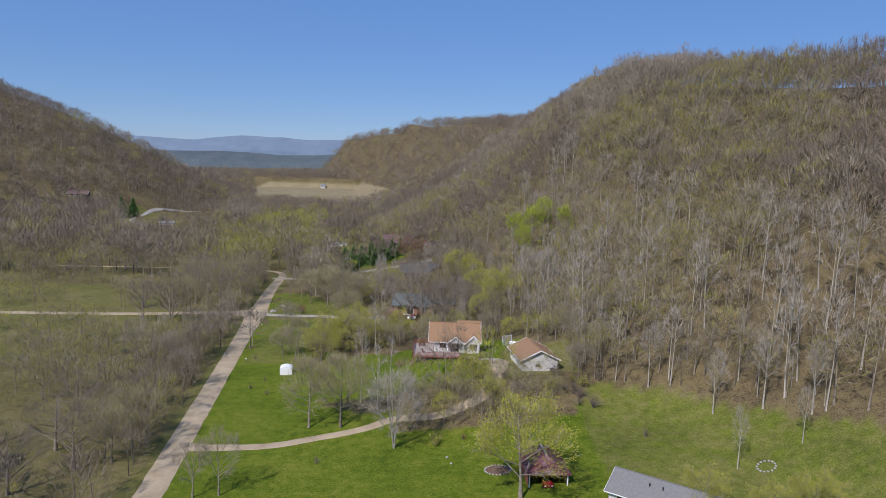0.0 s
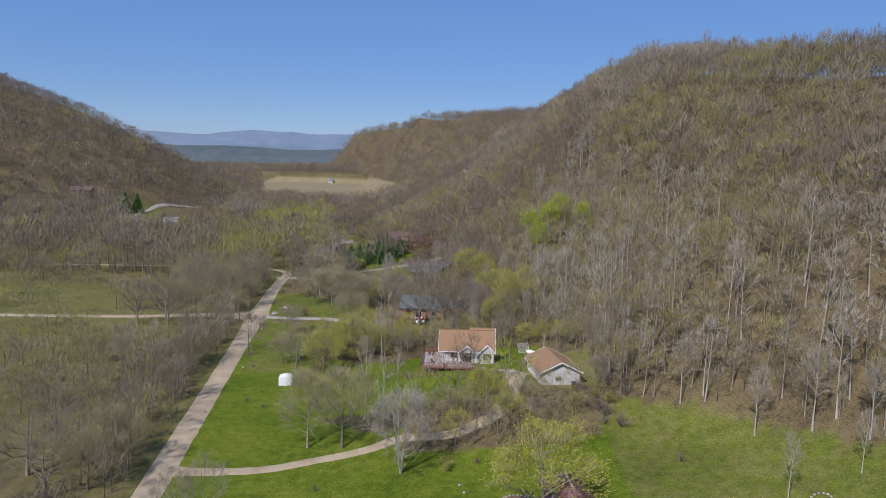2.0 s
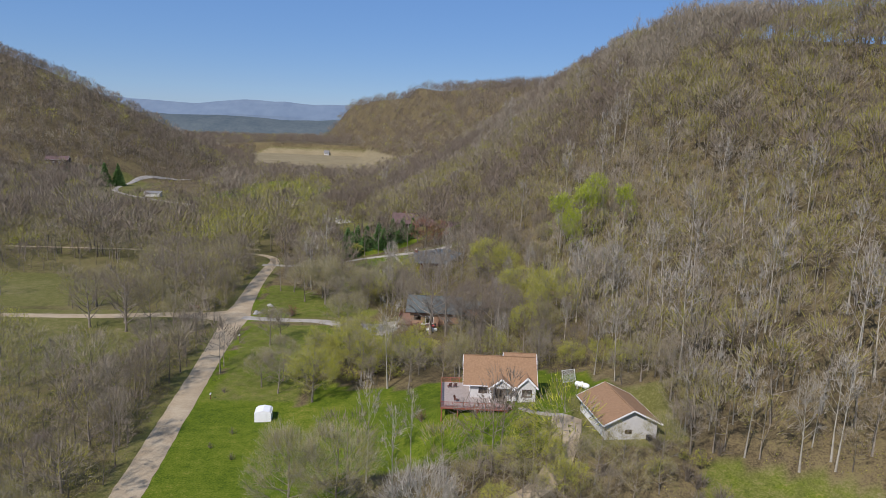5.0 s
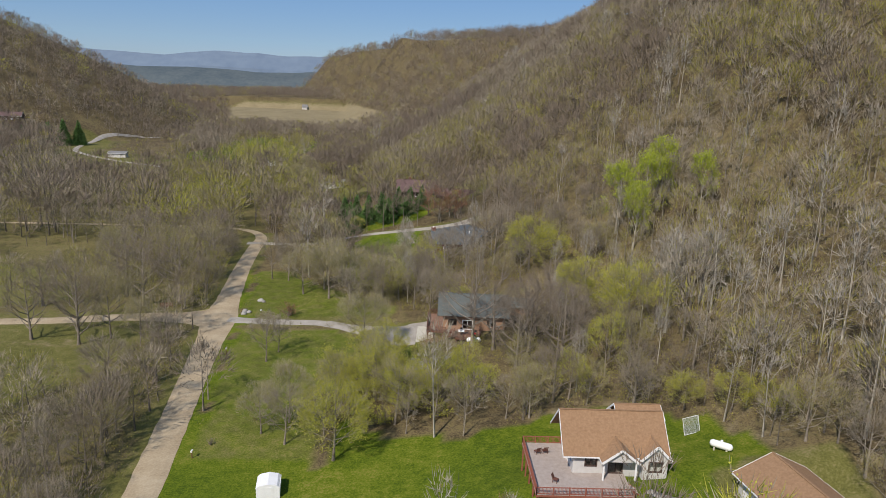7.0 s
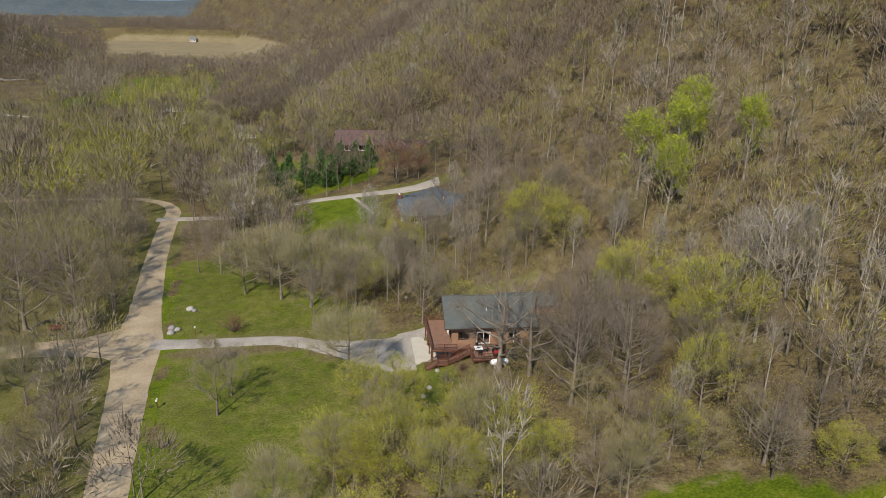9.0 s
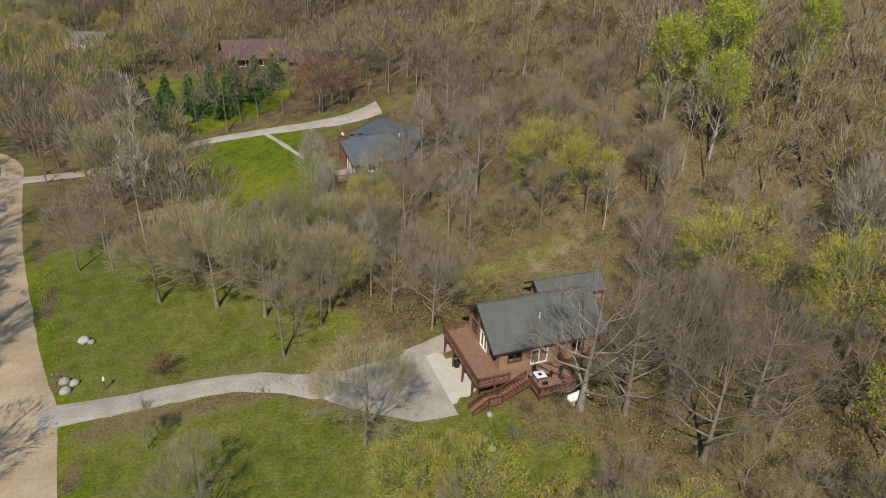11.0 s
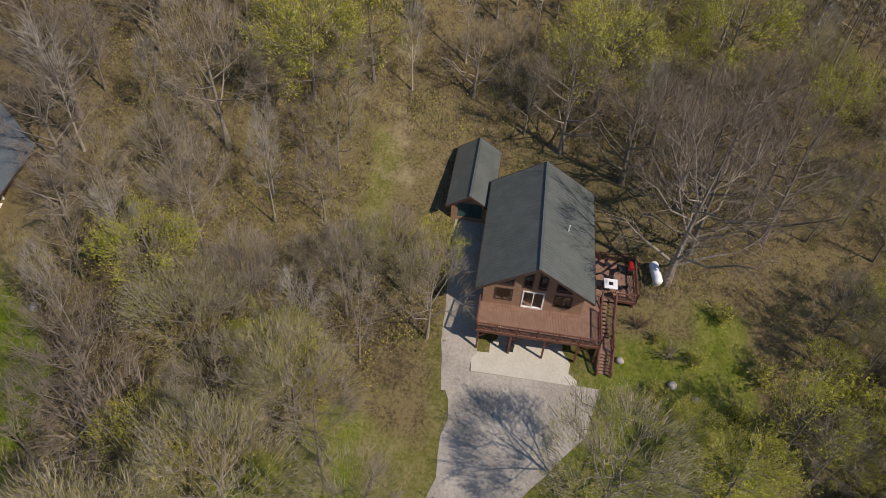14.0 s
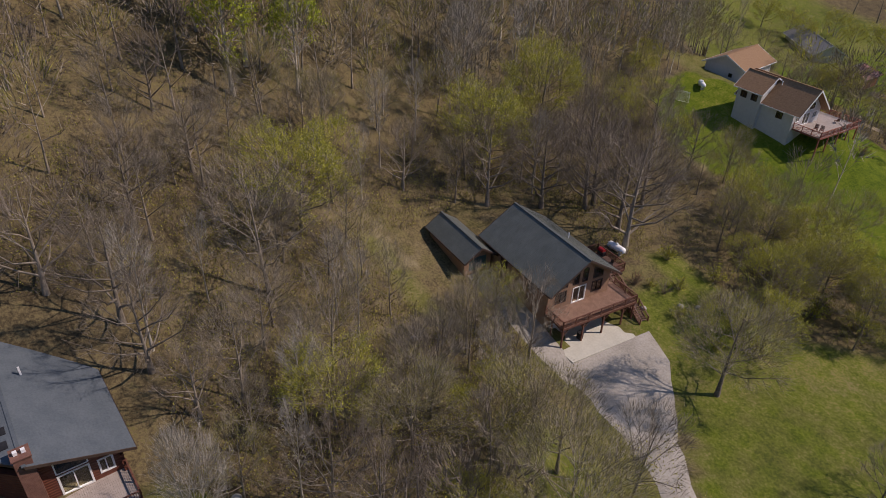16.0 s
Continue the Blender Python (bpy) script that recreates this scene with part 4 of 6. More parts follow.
def low_kinds():
    """Cheaper trees for the woods, as arrays: triangles with a material number each. Slots: bark, pale bark, grey, brown, pale, olive, lime, bright."""
    near, middle, far = {}, {}, {}
    for key, n, bark, twig, leaf_mat, leaves, h, spread in (("grey", 4, 0, 2, 5, 0, 15, 5.0), ("brown", 4, 0, 3, 5, 0, 14, 5.2), ("olive", 4, 0, 2, 5, 0.6, 14, 5.0), ("lime", 2, 0, 2, 6, 1.2, 12, 4.8), ("pole", 4, 1, 4, 5, 0.15, 20, 2.3), ("bright", 2, 1, 4, 7, 2.0, 16, 3.2)):
        for s in range(n):
            seed = 300 + 17 * s + len(key) * 5
            for book, limbs, tw, width, sub, length in ((near, 7, 310, 0.115, 1, 1.5), (middle, 4, 300, 0.135, 0, 1.7)):
                slim = key == "pole"
                (wv, wf, _), (cv, cf, cm) = grow(seed, h, spread, 0.25 if not slim else 0.45, limbs, sub, tw if not slim else int(tw * 0.6), int(leaves * tw * 0.35), width * 1.4, width, length, sides=3, limb_sides=3, low=0.2 if not slim else 0.45, thick=0.75 if not slim else 0.6, segs=4, lsegs=3 if sub else 2, fuzz={"olive": 0.45, "lime": 0.65, "bright": 0.7}.get(key, 0.0), lean=0.04 if not slim else 0.025, fill=0.85 if not slim else 0.3, lobes=7)
                parts = [(wv, wf, np.full(len(wf), bark)), (cv, cf, np.where(cm == 0, twig, leaf_mat))]
                start = np.cumsum([0] + [len(p[0]) for p in parts])
                book.setdefault(key, []).append((np.concatenate([p[0] for p in parts]), np.concatenate([p[1] + a for p, a in zip(parts, start)]), np.concatenate([p[2] for p in parts])))
            v, f, m = tuft(seed, h, spread * 1.3, 96, 0.36, int(leaves * 8), 0.35)
            far.setdefault(key, []).append((v, f, np.choose(m, [bark, twig, leaf_mat])))
    return near, middle, far


WOOD_MATS = [BARK, BARK_PALE, TWIG_GREY, TWIG_BROWN, TWIG_PALE, BUD_OLIVE, BUD_LIME, BUD_BRIGHT]


def wood_mass(name, label, xs, ys, keys, protos, seed, lo, hi, sink=0.1):
    rng = np.random.default_rng(seed)
    vs, fs, ms, n = [], [], [], 0
    for x, y, key in zip(xs, ys, keys):
        v, f, m = protos[key][rng.integers(len(protos[key]))]
        s, a = rng.uniform(lo, hi), rng.uniform(0, 6.283)
        w = s * rng.uniform(0.85, 1.2)
        c, d = math.cos(a) * w, math.sin(a) * w
        p = np.empty_like(v)
        p[:, 0], p[:, 1], p[:, 2] = v[:, 0] * c - v[:, 1] * d + x, v[:, 0] * d + v[:, 1] * c + y, v[:, 2] * s + float(ground(x, y)) - sink
        vs.append(p)
        fs.append(f + n)
        ms.append(m)
        n += len(v)
    if vs:
        tagged(new(name, tri_mesh(name, np.concatenate(vs), np.concatenate(fs), WOOD_MATS, np.concatenate(ms))), label, "woods", kind="stuff")


def choose(x, y, seed, olive, lime, pole):
    """Kinds of tree by drifts over the plan."""
    rng = np.random.default_rng(seed)
    u, g = rng.random(len(x)), patch(x, y, 26, seed + 1)
    b = patch(x, y, 40, seed + 2)
    keys = np.where(b > 0.5, "grey", "brown").astype(object)
    keys[u < olive * 2 * g] = "olive"
    keys[(u > 1 - lime * 2 * g)] = "lime"
    keys[(u > 0.5) & (u < 0.5 + pole)] = "pole"
    return keys


rich, plain, bold = low_kinds()
east = lambda x, y: woods(x, y) & (x > road_x(y)) & ~open_here(x, y)
x, y = scatter(-60, 250, 60, 330, 5.9, 21, lambda x, y: east(x, y) & (x < lerp_table(y, [0, 100, 200, 300, 330], [232, 226, 187, 150, 138])))
edge = (x < foot_x(y) + 55) & (y < 230)
keys = choose(x, y, 22, 0.42, 0.012, 0.04)
pick = np.random.default_rng(5).random(len(x)) < 0.30
keys[edge & pick] = "pole"
low = x < foot_x(y) + 70
wood_mass("hillside_woods", "grey-brown leafless wood on a steep hillside with pale trunks and olive buds", x[low], y[low], keys[low], rich, 23, 0.75, 1.2)
fx, fy = scatter(0, 90, 128, 240, 5.4, 27, lambda x, y: east(x, y) & (x < foot_x(y) + 26) & (x > foot_x(y) - 6))
wood_mass("hillside_woods", "pale bare saplings along the foot of a hill", fx, fy, np.where(patch(fx, fy, 8, 28) > 0.4, "grey", "pole"), rich, 29, 0.4, 0.8)
rx, ry = scatter(100, 250, 60, 330, 7.0, 25, lambda x, y: east(x, y) & (x < lerp_table(y, [0, 100, 200, 300, 330], [250, 245, 205, 168, 155])) & (x > lerp_table(y, [0, 100, 200, 300, 330], [250, 245, 205, 168, 155]) - 45))
wood_mass("upper_woods", "young growth along a hill's crest", rx, ry, choose(rx, ry, 26, 0.4, 0.0, 0.0), plain, 30, 0.45, 0.8)
keys[~low] = np.where((keys[~low] == "pole") | ((keys[~low] == "grey") & (np.arange((~low).sum()) % 3 > 0)), "brown", keys[~low])
wood_mass("upper_woods", "leafless wood along the top of a steep hill", x[~low], y[~low], keys[~low], plain, 24, 0.95, 1.4, 0.6)
x, y = scatter(-90, 190, 330, 620, 6.2, 31, lambda x, y: east(x, y) & (x < 145))
wood_mass("hillside_woods", "leafless grey-brown wood over a hill spur", x, y, choose(x, y, 32, 0.26, 0.012, 0.015), plain, 33, 0.9, 1.3)
west = lambda x, y: woods(x, y) & (x < road_x(y))
x, y = scatter(-190, -44, 84, 330, 5.6, 41, lambda x, y: west(x, y) & ((patch(x, y, 13, 44) > 0.3) | (x > road_x(y) - 10)))
wood_mass("roadside_thicket", "tangled leafless grey-brown thicket with olive buds beside a gravel road", x, y, choose(x, y, 42, 0.6, 0.04, 0.0), rich, 43, 0.45, 0.85)
grassy = lambda x, y: (inside(x, y, MEADOWS[0]) | inside(x, y, MEADOWS[1])) & (patch(x, y, 9, 46) > 0.62) & (np.abs(y - 255 - 0.085 * (x + 70)) > 6)
x, y = scatter(-260, -78, 186, 312, 7.0, 47, grassy)
wood_mass("meadow_brush", "scattered brush and small trees in a rough meadow", x, y, choose(x, y, 48, 0.7, 0.1, 0.0), rich, 49, 0.35, 0.8)
before_bend = lambda x, y: (x > -0.47 * y) & (x < -0.33 * y) & (y > 430) & (y < 700)
x, y = scatter(-450, -60, 330, 640, 12.0, 51, lambda x, y: west(x, y) & (x > -0.70 * y) & ~before_bend(x, y))
kinds_here = choose(x, y, 52, 0.72, 0.34, 0.0)
away = x < -0.33 * y
count = np.arange(len(x))
kinds_here[away & (kinds_here == "lime")] = "olive"
kinds_here[away & (count % 5 > 1)] = "brown"
kinds_here[away & (count % 5 == 1)] = "grey"
wood_mass("valley_woods", "valley trees in grey twig and yellow-green bud", x, y, kinds_here, plain, 53, 1.15, 1.7)
x, y = scatter(-330, -140, 430, 690, 9.0, 55, lambda x, y: west(x, y) & before_bend(x, y))
wood_mass("valley_brush", "low brush in bud before a bend of the valley road", x, y, choose(x, y, 56, 0.7, 0.2, 0.0), plain, 57, 0.25, 0.5)
x, y = scatter(-230, -90, 322, 372, 8.5, 58, lambda x, y: west(x, y) & (np.abs(y - 356) > 4) & (x < road_x(y) - 6))
wood_mass("valley_woods", "tall grey and olive trees beside a bend of the gravel road", x, y, choose(x, y, 59, 0.5, 0.12, 0.0), rich, 60, 0.75, 1.15)
dull = lambda k: np.where((k == "grey") & (np.arange(len(k)) % 4 > 0), "brown", k)
x, y = scatter(-720, 180, 640, 1100, 10.6, 61, lambda x, y: woods(x, y) & (x > -0.70 * y) & (x < 125) & ~((x < -330) & (y > 900)) & ~before_bend(x, y))
wood_mass("far_woods", "far leafless woods on valley sides and hills", x, y, dull(choose(x, y, 62, 0.07, 0.02, 0.0)), bold, 63, 0.85, 1.3, 2.5)
x, y = scatter(-300, -60, 850, 900, 9.0, 65, lambda x, y: (patch(x, y, 9, 66) > 0.45) & (height(x, y) < 30))
wood_mass("hedgerow", "row of bare trees before a stubble field", x, y, choose(x, y, 67, 0.3, 0.0, 0.0), bold, 68, 0.7, 1.1)
x, y = scatter(-900, 130, 1100, 1900, 19.0, 71, lambda x, y: woods(x, y) & (x > -0.45 * y - 250))
wood_mass("far_woods", "distant brown woods below a bluff", x, y, dull(choose(x, y, 72, 0.10, 0.01, 0.0)), bold, 73, 1.1, 1.7, 4.0)


def undergrowth(x0, x1, y0, y1, cell, seed, n):
    """Low green growth and brush on the floor of the woods."""
    rng = np.random.default_rng(seed + 1)
    x, y = scatter(x0, x1, y0, y1, cell, seed, lambda x, y: woods(x, y) | inside(x, y, BRUSHY))
    k = (patch(x, y, 14, seed + 2) > 0.28) & (rng.random(len(x)) < 0.85)
    x, y = x[k], y[k]
    z = ground(x, y)
    c = np.repeat(np.stack([x, y, z], 1), n, 0)
    at = c + rng.normal(size=c.shape) * [0.6, 0.6, 0.0] + np.stack([0 * c[:, 0], 0 * c[:, 0], 1.7 * rng.uniform(0.2, 1.0, len(c)) ** 2], 1)
    v, f = flakes(at, 0.12, rng)
    v2, f2 = slivers(c[::2] + rng.normal(size=c[::2].shape) * [0.6, 0.6, 0], rng.normal(size=c[::2].shape) + [0, 0, 2.2], rng.uniform(0.8, 2.4, len(c[::2])), 0.04, rng)
    tagged(new("undergrowth", tri_mesh("undergrowth", np.concatenate([v, v2]), np.concatenate([f, f2 + len(v)]), [UNDER, TWIG_BROWN], np.concatenate([np.zeros(len(f)), np.ones(len(f2))]))), "low yellow-green undergrowth and thin stems on leaf litter", "undergrowth", kind="stuff")


undergrowth(-120, 60, 90, 320, 2.1, 82, 20)
undergrowth(-36, 26, 196, 300, 1.3, 182, 24)


# ---- building materials ----
def lined(name, colors, period, axis, rough=0.75, bump=0.5, sharp=True, spec=0.3, fine=2.0):
    """Boards, courses or logs: lines every so many metres along one local axis, over weathered colour."""
    m = material(name, colors, fine, rough, spec=spec, by_object=0.04)
    n, l = m.node_tree.nodes, m.node_tree.links
    co = next(k for k in n if k.bl_idname == "ShaderNodeTexCoord")
    w = n.new("ShaderNodeTexWave")
    w.wave_type, w.bands_direction = "BANDS", axis
    w.wave_profile = "SAW" if sharp else "SIN"
    w.inputs["Scale"].default_value = 0.314 / period
    w.inputs["Distortion"].default_value = 0.15
    l.new(co.outputs["Object"], w.inputs["Vector"])
    bp = n.new("ShaderNodeBump")
    bp.inputs["Strength"].default_value, bp.inputs["Distance"].default_value = bump, 0.04
    l.new(w.outputs["Fac"], bp.inputs["Height"])
    l.new(bp.outputs[0], n["Principled BSDF"].inputs["Normal"])
    return m


SIDING_TAN = lined("tan lap siding", [(0.310, 0.189, 0.116), (0.396, 0.245, 0.155)], 0.18, "Z")
SIDING_WHITE = lined("off-white lap siding", [(0.533, 0.516, 0.482), (0.602, 0.585, 0.550)], 0.16, "Z", 0.6, 0.3)
BROWN_BOARDS = lined("brown board siding", [(0.075, 0.05, 0.04), (0.12, 0.085, 0.068)], 0.2, "Z", 0.8, 0.4)
LOGS = lined("red-brown logs", [(0.103, 0.034, 0.022), (0.172, 0.058, 0.034)], 0.28, "Z", 0.6, 0.9, False)
DECK = lined("deck boards", [(0.189, 0.107, 0.073), (0.284, 0.172, 0.120)], 0.15, "Y", 0.7, 0.4)
DECK_GREY = lined("weathered deck boards", [(0.310, 0.258, 0.224), (0.413, 0.353, 0.310)], 0.15, "Y", 0.8, 0.4)
RAIL = material("stained rail timber", [(0.10, 0.04, 0.028), (0.17, 0.075, 0.05)], 1.5, 0.6)
RAIL_RED = material("red-stained timber", [(0.22, 0.07, 0.045), (0.32, 0.11, 0.075)], 1.5, 0.65)
ROOF_GREEN = lined("grey-green roof courses", [(0.082, 0.093, 0.084), (0.125, 0.136, 0.125)], 0.32, "Y", 0.42, 0.35, fine=0.8)
ROOF_SLATE = lined("blue-grey shingles", [(0.073, 0.090, 0.103), (0.107, 0.125, 0.138)], 0.3, "Y", 0.8, 0.4, fine=0.8)
ROOF_TAN = lined("tan-brown shingles", [(0.225, 0.130, 0.068), (0.325, 0.20, 0.112)], 0.3, "Y", 0.9, 0.5, fine=3.0)
ROOF_MAROON = lined("maroon shingles", [(0.099, 0.060, 0.057), (0.146, 0.095, 0.086)], 0.3, "Y", 0.85, 0.4, fine=0.8)
ROOF_RED = material("worn maroon metal", [(0.10, 0.03, 0.03), (0.17, 0.06, 0.06), (0.30, 0.22, 0.22)], 0.7, 0.55, 0.2)
ROOF_GREY = lined("grey shingles", [(0.146, 0.144, 0.138), (0.215, 0.212, 0.206)], 0.3, "Y", 0.9, 0.4, fine=3.0)
TRIM = material("white trim", [(0.74, 0.73, 0.70), (0.82, 0.81, 0.79)], 1.0, 0.5)
TRIM_DARK = material("dark brown trim", [(0.05, 0.032, 0.025), (0.085, 0.055, 0.042)], 1.0, 0.6)
CONCRETE = material("pale concrete", [(0.44, 0.415, 0.34), (0.55, 0.525, 0.44)], 0.6, 0.9, bump=0.15)
BRICK = material("brown brick", [(0.13, 0.06, 0.045), (0.22, 0.11, 0.08)], 3.0, 0.85, bump=0.4)
WHITE = material("white painted steel", [(0.78, 0.78, 0.77), (0.86, 0.86, 0.85)], 0.8, 0.35, spec=0.5)
TEAL = material("dark teal door paint", [(0.035, 0.085, 0.085), (0.05, 0.11, 0.11)], 1.0, 0.5)
BLACK = material("black plastic", [(0.015, 0.015, 0.017), (0.03, 0.03, 0.032)], 2.0, 0.5)
STONE = material("pale field stone", [(0.275, 0.258, 0.232), (0.413, 0.396, 0.361)], 2.0, 0.9, bump=0.4, by_object=0.2)
CAR_RED = material("red car paint", [(0.30, 0.012, 0.016), (0.34, 0.016, 0.02)], 1.0, 0.25, spec=0.6)
RUBBER = material("tyre rubber", [(0.012, 0.012, 0.012), (0.025, 0.025, 0.025)], 3.0, 0.9)
NET = material("grey net cord", [(0.42, 0.43, 0.42), (0.52, 0.53, 0.52)], 3.0, 0.8)
MULCH = material("brown mulch", [(0.10, 0.06, 0.035), (0.19, 0.125, 0.08)], 2.0, 0.95, bump=0.6)
CLOTH = material("white canvas", [(0.72, 0.72, 0.71), (0.80, 0.80, 0.79)], 1.2, 0.85)


def glass():
    m = bpy.data.materials.new("window glass")
    m.use_nodes = True
    b = m.node_tree.nodes["Principled BSDF"]
    b.inputs["Base Color"].default_value = (0.75, 0.8, 0.8, 1)
    b.inputs["Roughness"].default_value, b.inputs["Transmission Weight"].default_value, b.inputs["IOR"].default_value = 0.02, 1.0, 1.45
    return m


GLASS = glass()


# ---- building parts ----
def wall(parent, axis, c, a0, a1, z0, z1, mat, holes=(), thick=0.22, label=""):
    """An upright wall in the plane axis = c (its outer face), from a0 to a1 along the other axis, with openings right through it. thick may be negative."""
    us = sorted({a0, a1, *[h[0] for h in holes], *[h[1] for h in holes]})
    zs = sorted({z0, z1, *[h[2] for h in holes], *[h[3] for h in holes]})
    bm, corner = bmesh.new(), {}

    def at(u, z, w):
        if (u, z, w) not in corner:
            corner[u, z, w] = bm.verts.new((w, u, z) if axis == "x" else (u, w, z))
        return corner[u, z, w]

    def solid(i, j):
        if not (0 <= i < len(us) - 1 and 0 <= j < len(zs) - 1):
            return False
        u, z = (us[i] + us[i + 1]) / 2, (zs[j] + zs[j + 1]) / 2
        return not any(h[0] < u < h[1] and h[2] < z < h[3] for h in holes)

    for i in range(len(us) - 1):
        for j in range(len(zs) - 1):
            if solid(i, j):
                q = [(us[i], zs[j]), (us[i + 1], zs[j]), (us[i + 1], zs[j + 1]), (us[i], zs[j + 1])]
                for w in (c, c + thick):
                    bm.faces.new([at(*p, w) for p in q])
                for k, (di, dj) in enumerate(((0, -1), (1, 0), (0, 1), (-1, 0))):
                    if not solid(i + di, j + dj):
                        p, r = q[k], q[(k + 1) % 4]
                        bm.faces.new((at(*p, c), at(*r, c), at(*r, c + thick), at(*p, c + thick)))
    return part("wall", bm, mat, parent, label)


def window(parent, axis, c, a0, a1, z0, z1, frame_mat, out, mullions=1, label="", name="window", bars=0):
    """A framed window in an opening; out is the way outwards along the axis, +1 or -1."""
    bm = bmesh.new()
    w = 0.09
    lo, hi = sorted((c + 0.05 * out, c - 0.10 * out))

    def bit(u0, u1, b0, b1, far=(None, None)):
        p, q = (lo, hi) if far[0] is None else far
        box(bm, *((p, q, u0, u1) if axis == "x" else (u0, u1, p, q)), b0, b1)

    bit(a0 - 0.05, a1 + 0.05, z1 - w, z1 + 0.05)
    bit(a0 - 0.05, a1 + 0.05, z0 - 0.05, z0 + w)
    bit(a0 - 0.05, a0 + w, z0 + w, z1 - w)
    bit(a1 - w, a1 + 0.05, z0 + w, z1 - w)
    for k in range(mullions):
        u = a0 + (a1 - a0) * (k + 1) / (mullions + 1)
        bit(u - 0.04, u + 0.04, z0 + w, z1 - w)
    for k in range(bars):
        z = z0 + (z1 - z0) * (k + 1) / (bars + 1)
        bit(a0 + w, a1 - w, z - 0.03, z + 0.03)
    f = part(name, bm, frame_mat, parent, label)
    g = c - 0.05 * out
    pane = part("pane", box(bmesh.new(), *((g - 0.006, g + 0.006, a0 + w, a1 - w) if axis == "x" else (a0 + w, a1 - w, g - 0.006, g + 0.006)), z0 + w, z1 - w), GLASS, f)
    pane.visible_shadow = False
    return f


def gable_roof(parent, x0, x1, ys, yn, zs, zn, yr, zr, mat, trim, thick=0.18, label="", ridge_along="x", rake=0.24):
    """Two sloping slabs that meet at a ridge, with rake boards and a ridge cap. Along x, or along y with the roles of x and y exchanged."""
    def at(u, v, z):
        return (u, v, z) if ridge_along == "x" else (v, u, z)
    bm = bmesh.new()
    for y, z in ((ys, zs), (yn, zn)):
        prism(bm, [at(x0, y, z), at(x0, yr, zr), at(x0, yr, zr - thick), at(x0, y, z - thick)], Vector(at(x1 - x0, 0, 0)))
    roof = part("roof", bm, mat, parent, label)
    bm = bmesh.new()
    beam(bm, at(x0, yr, zr + 0.02), at(x1, yr, zr + 0.02), 0.26, 0.07)
    part("ridge_cap", bm, mat, roof)
    for x in (x0 - 0.03, x1 + 0.03):
        for y, z in ((ys, zs), (yn, zn)):
            bm = bmesh.new()
            beam(bm, at(x, y, z - thick * 0.55), at(x, yr, zr - thick * 0.55), 0.05, rake)
            part("rake_board", bm, trim, roof)
    for y, z in ((ys, zs), (yn, zn)):
        bm = bmesh.new()
        s = 0.04 if y > yr else -0.04
        beam(bm, at(x0, y + s, z - 0.10), at(x1, y + s, z - 0.10), 0.06, 0.16)
        part("gutter", bm, trim, roof)
    return roof


def gable_wall(parent, axis, c, y0, y1, yr, z0, z1, mat, thick=0.22):
    pts = [(y0, z0), (y1, z0), (yr, z1)]
    bm = bmesh.new()
    prism(bm, [(c, y, z) if axis == "x" else (y, c, z) for y, z in pts], (thick, 0, 0) if axis == "x" else (0, thick, 0))
    return part("gable", bm, mat, parent)


def slope_pane(parent, c, pts, frame_mat, out):
    """A slant-topped window set on a gable in the plane x = c."""
    bm = bmesh.new()
    q = [Vector((c, y, z)) for y, z in pts]
    for a, b in zip(q, q[1:] + q[:1]):
        beam(bm, a, b, 0.10, 0.10)
    f = part("window", bm, frame_mat, parent, "slant-topped gable window")
    bm = bmesh.new()
    prism(bm, q, (0.012 * out, 0, 0))
    part("pane", bm, GLASS_DARK, f)


GLASS_DARK = material("dark window glass", [(0.012, 0.016, 0.018), (0.02, 0.024, 0.026)], 0.6, 0.04, spec=0.6)


def railing(parent, p, q, z, mat, height=0.95, gap=0.16, post_gap=1.9):
    """A rail run between two deck corners, or down a flight (z may be two heights)."""
    z0, z1 = z if isinstance(z, tuple) else (z, z)
    p, q = Vector((*p, z0)), Vector((*q, z1))
    n = max(1, round((q - p).length / post_gap))
    for k in range(n + 1):
        a = p.lerp(q, k / n)
        part("rail_post", box(bmesh.new(), a.x - 0.055, a.x + 0.055, a.y - 0.055, a.y + 0.055, a.z - 0.1, a.z + height + 0.08), mat, parent)
    up = Vector((0, 0, 1))
    for h, w in ((height, 0.13), (0.12, 0.08)):
        part("rail", beam(bmesh.new(), p + up * h, q + up * h, w, 0.06), mat, parent)
    bm = bmesh.new()
    m = int((q - p).length / gap)
    for k in range(1, m):
        a = p.lerp(q, k / m)
        box(bm, a.x - 0.02, a.x + 0.02, a.y - 0.02, a.y + 0.02, a.z + 0.14, a.z + height - 0.03)
    tagged(part("baluster_run", bm, mat, parent), kind="stuff")


def deck(parent, x0, x1, y0, y1, z, mat, edge_mat, ground_z, posts=(), along="x"):
    bm = bmesh.new()
    w = 0.145
    k = y0
    while k < y1 - 0.02:
        box(bm, x0, x1, k, min(k + w - 0.008, y1), z - 0.04, z)
        k += w
    d = tagged(part("deck_floor", bm, mat, parent, "stained board deck"), kind="stuff")
    for a, b in (((x0, y0), (x1, y0)), ((x1, y0), (x1, y1)), ((x1, y1), (x0, y1)), ((x0, y1), (x0, y0))):
        part("rim_joist", beam(bmesh.new(), (*a, z - 0.19), (*b, z - 0.19), 0.06, 0.26), edge_mat, d)
    for x, y in posts:
        part("deck_post", box(bmesh.new(), x - 0.09, x + 0.09, y - 0.09, y + 0.09, ground_z - 0.4, z - 0.05), edge_mat, parent)
    return d


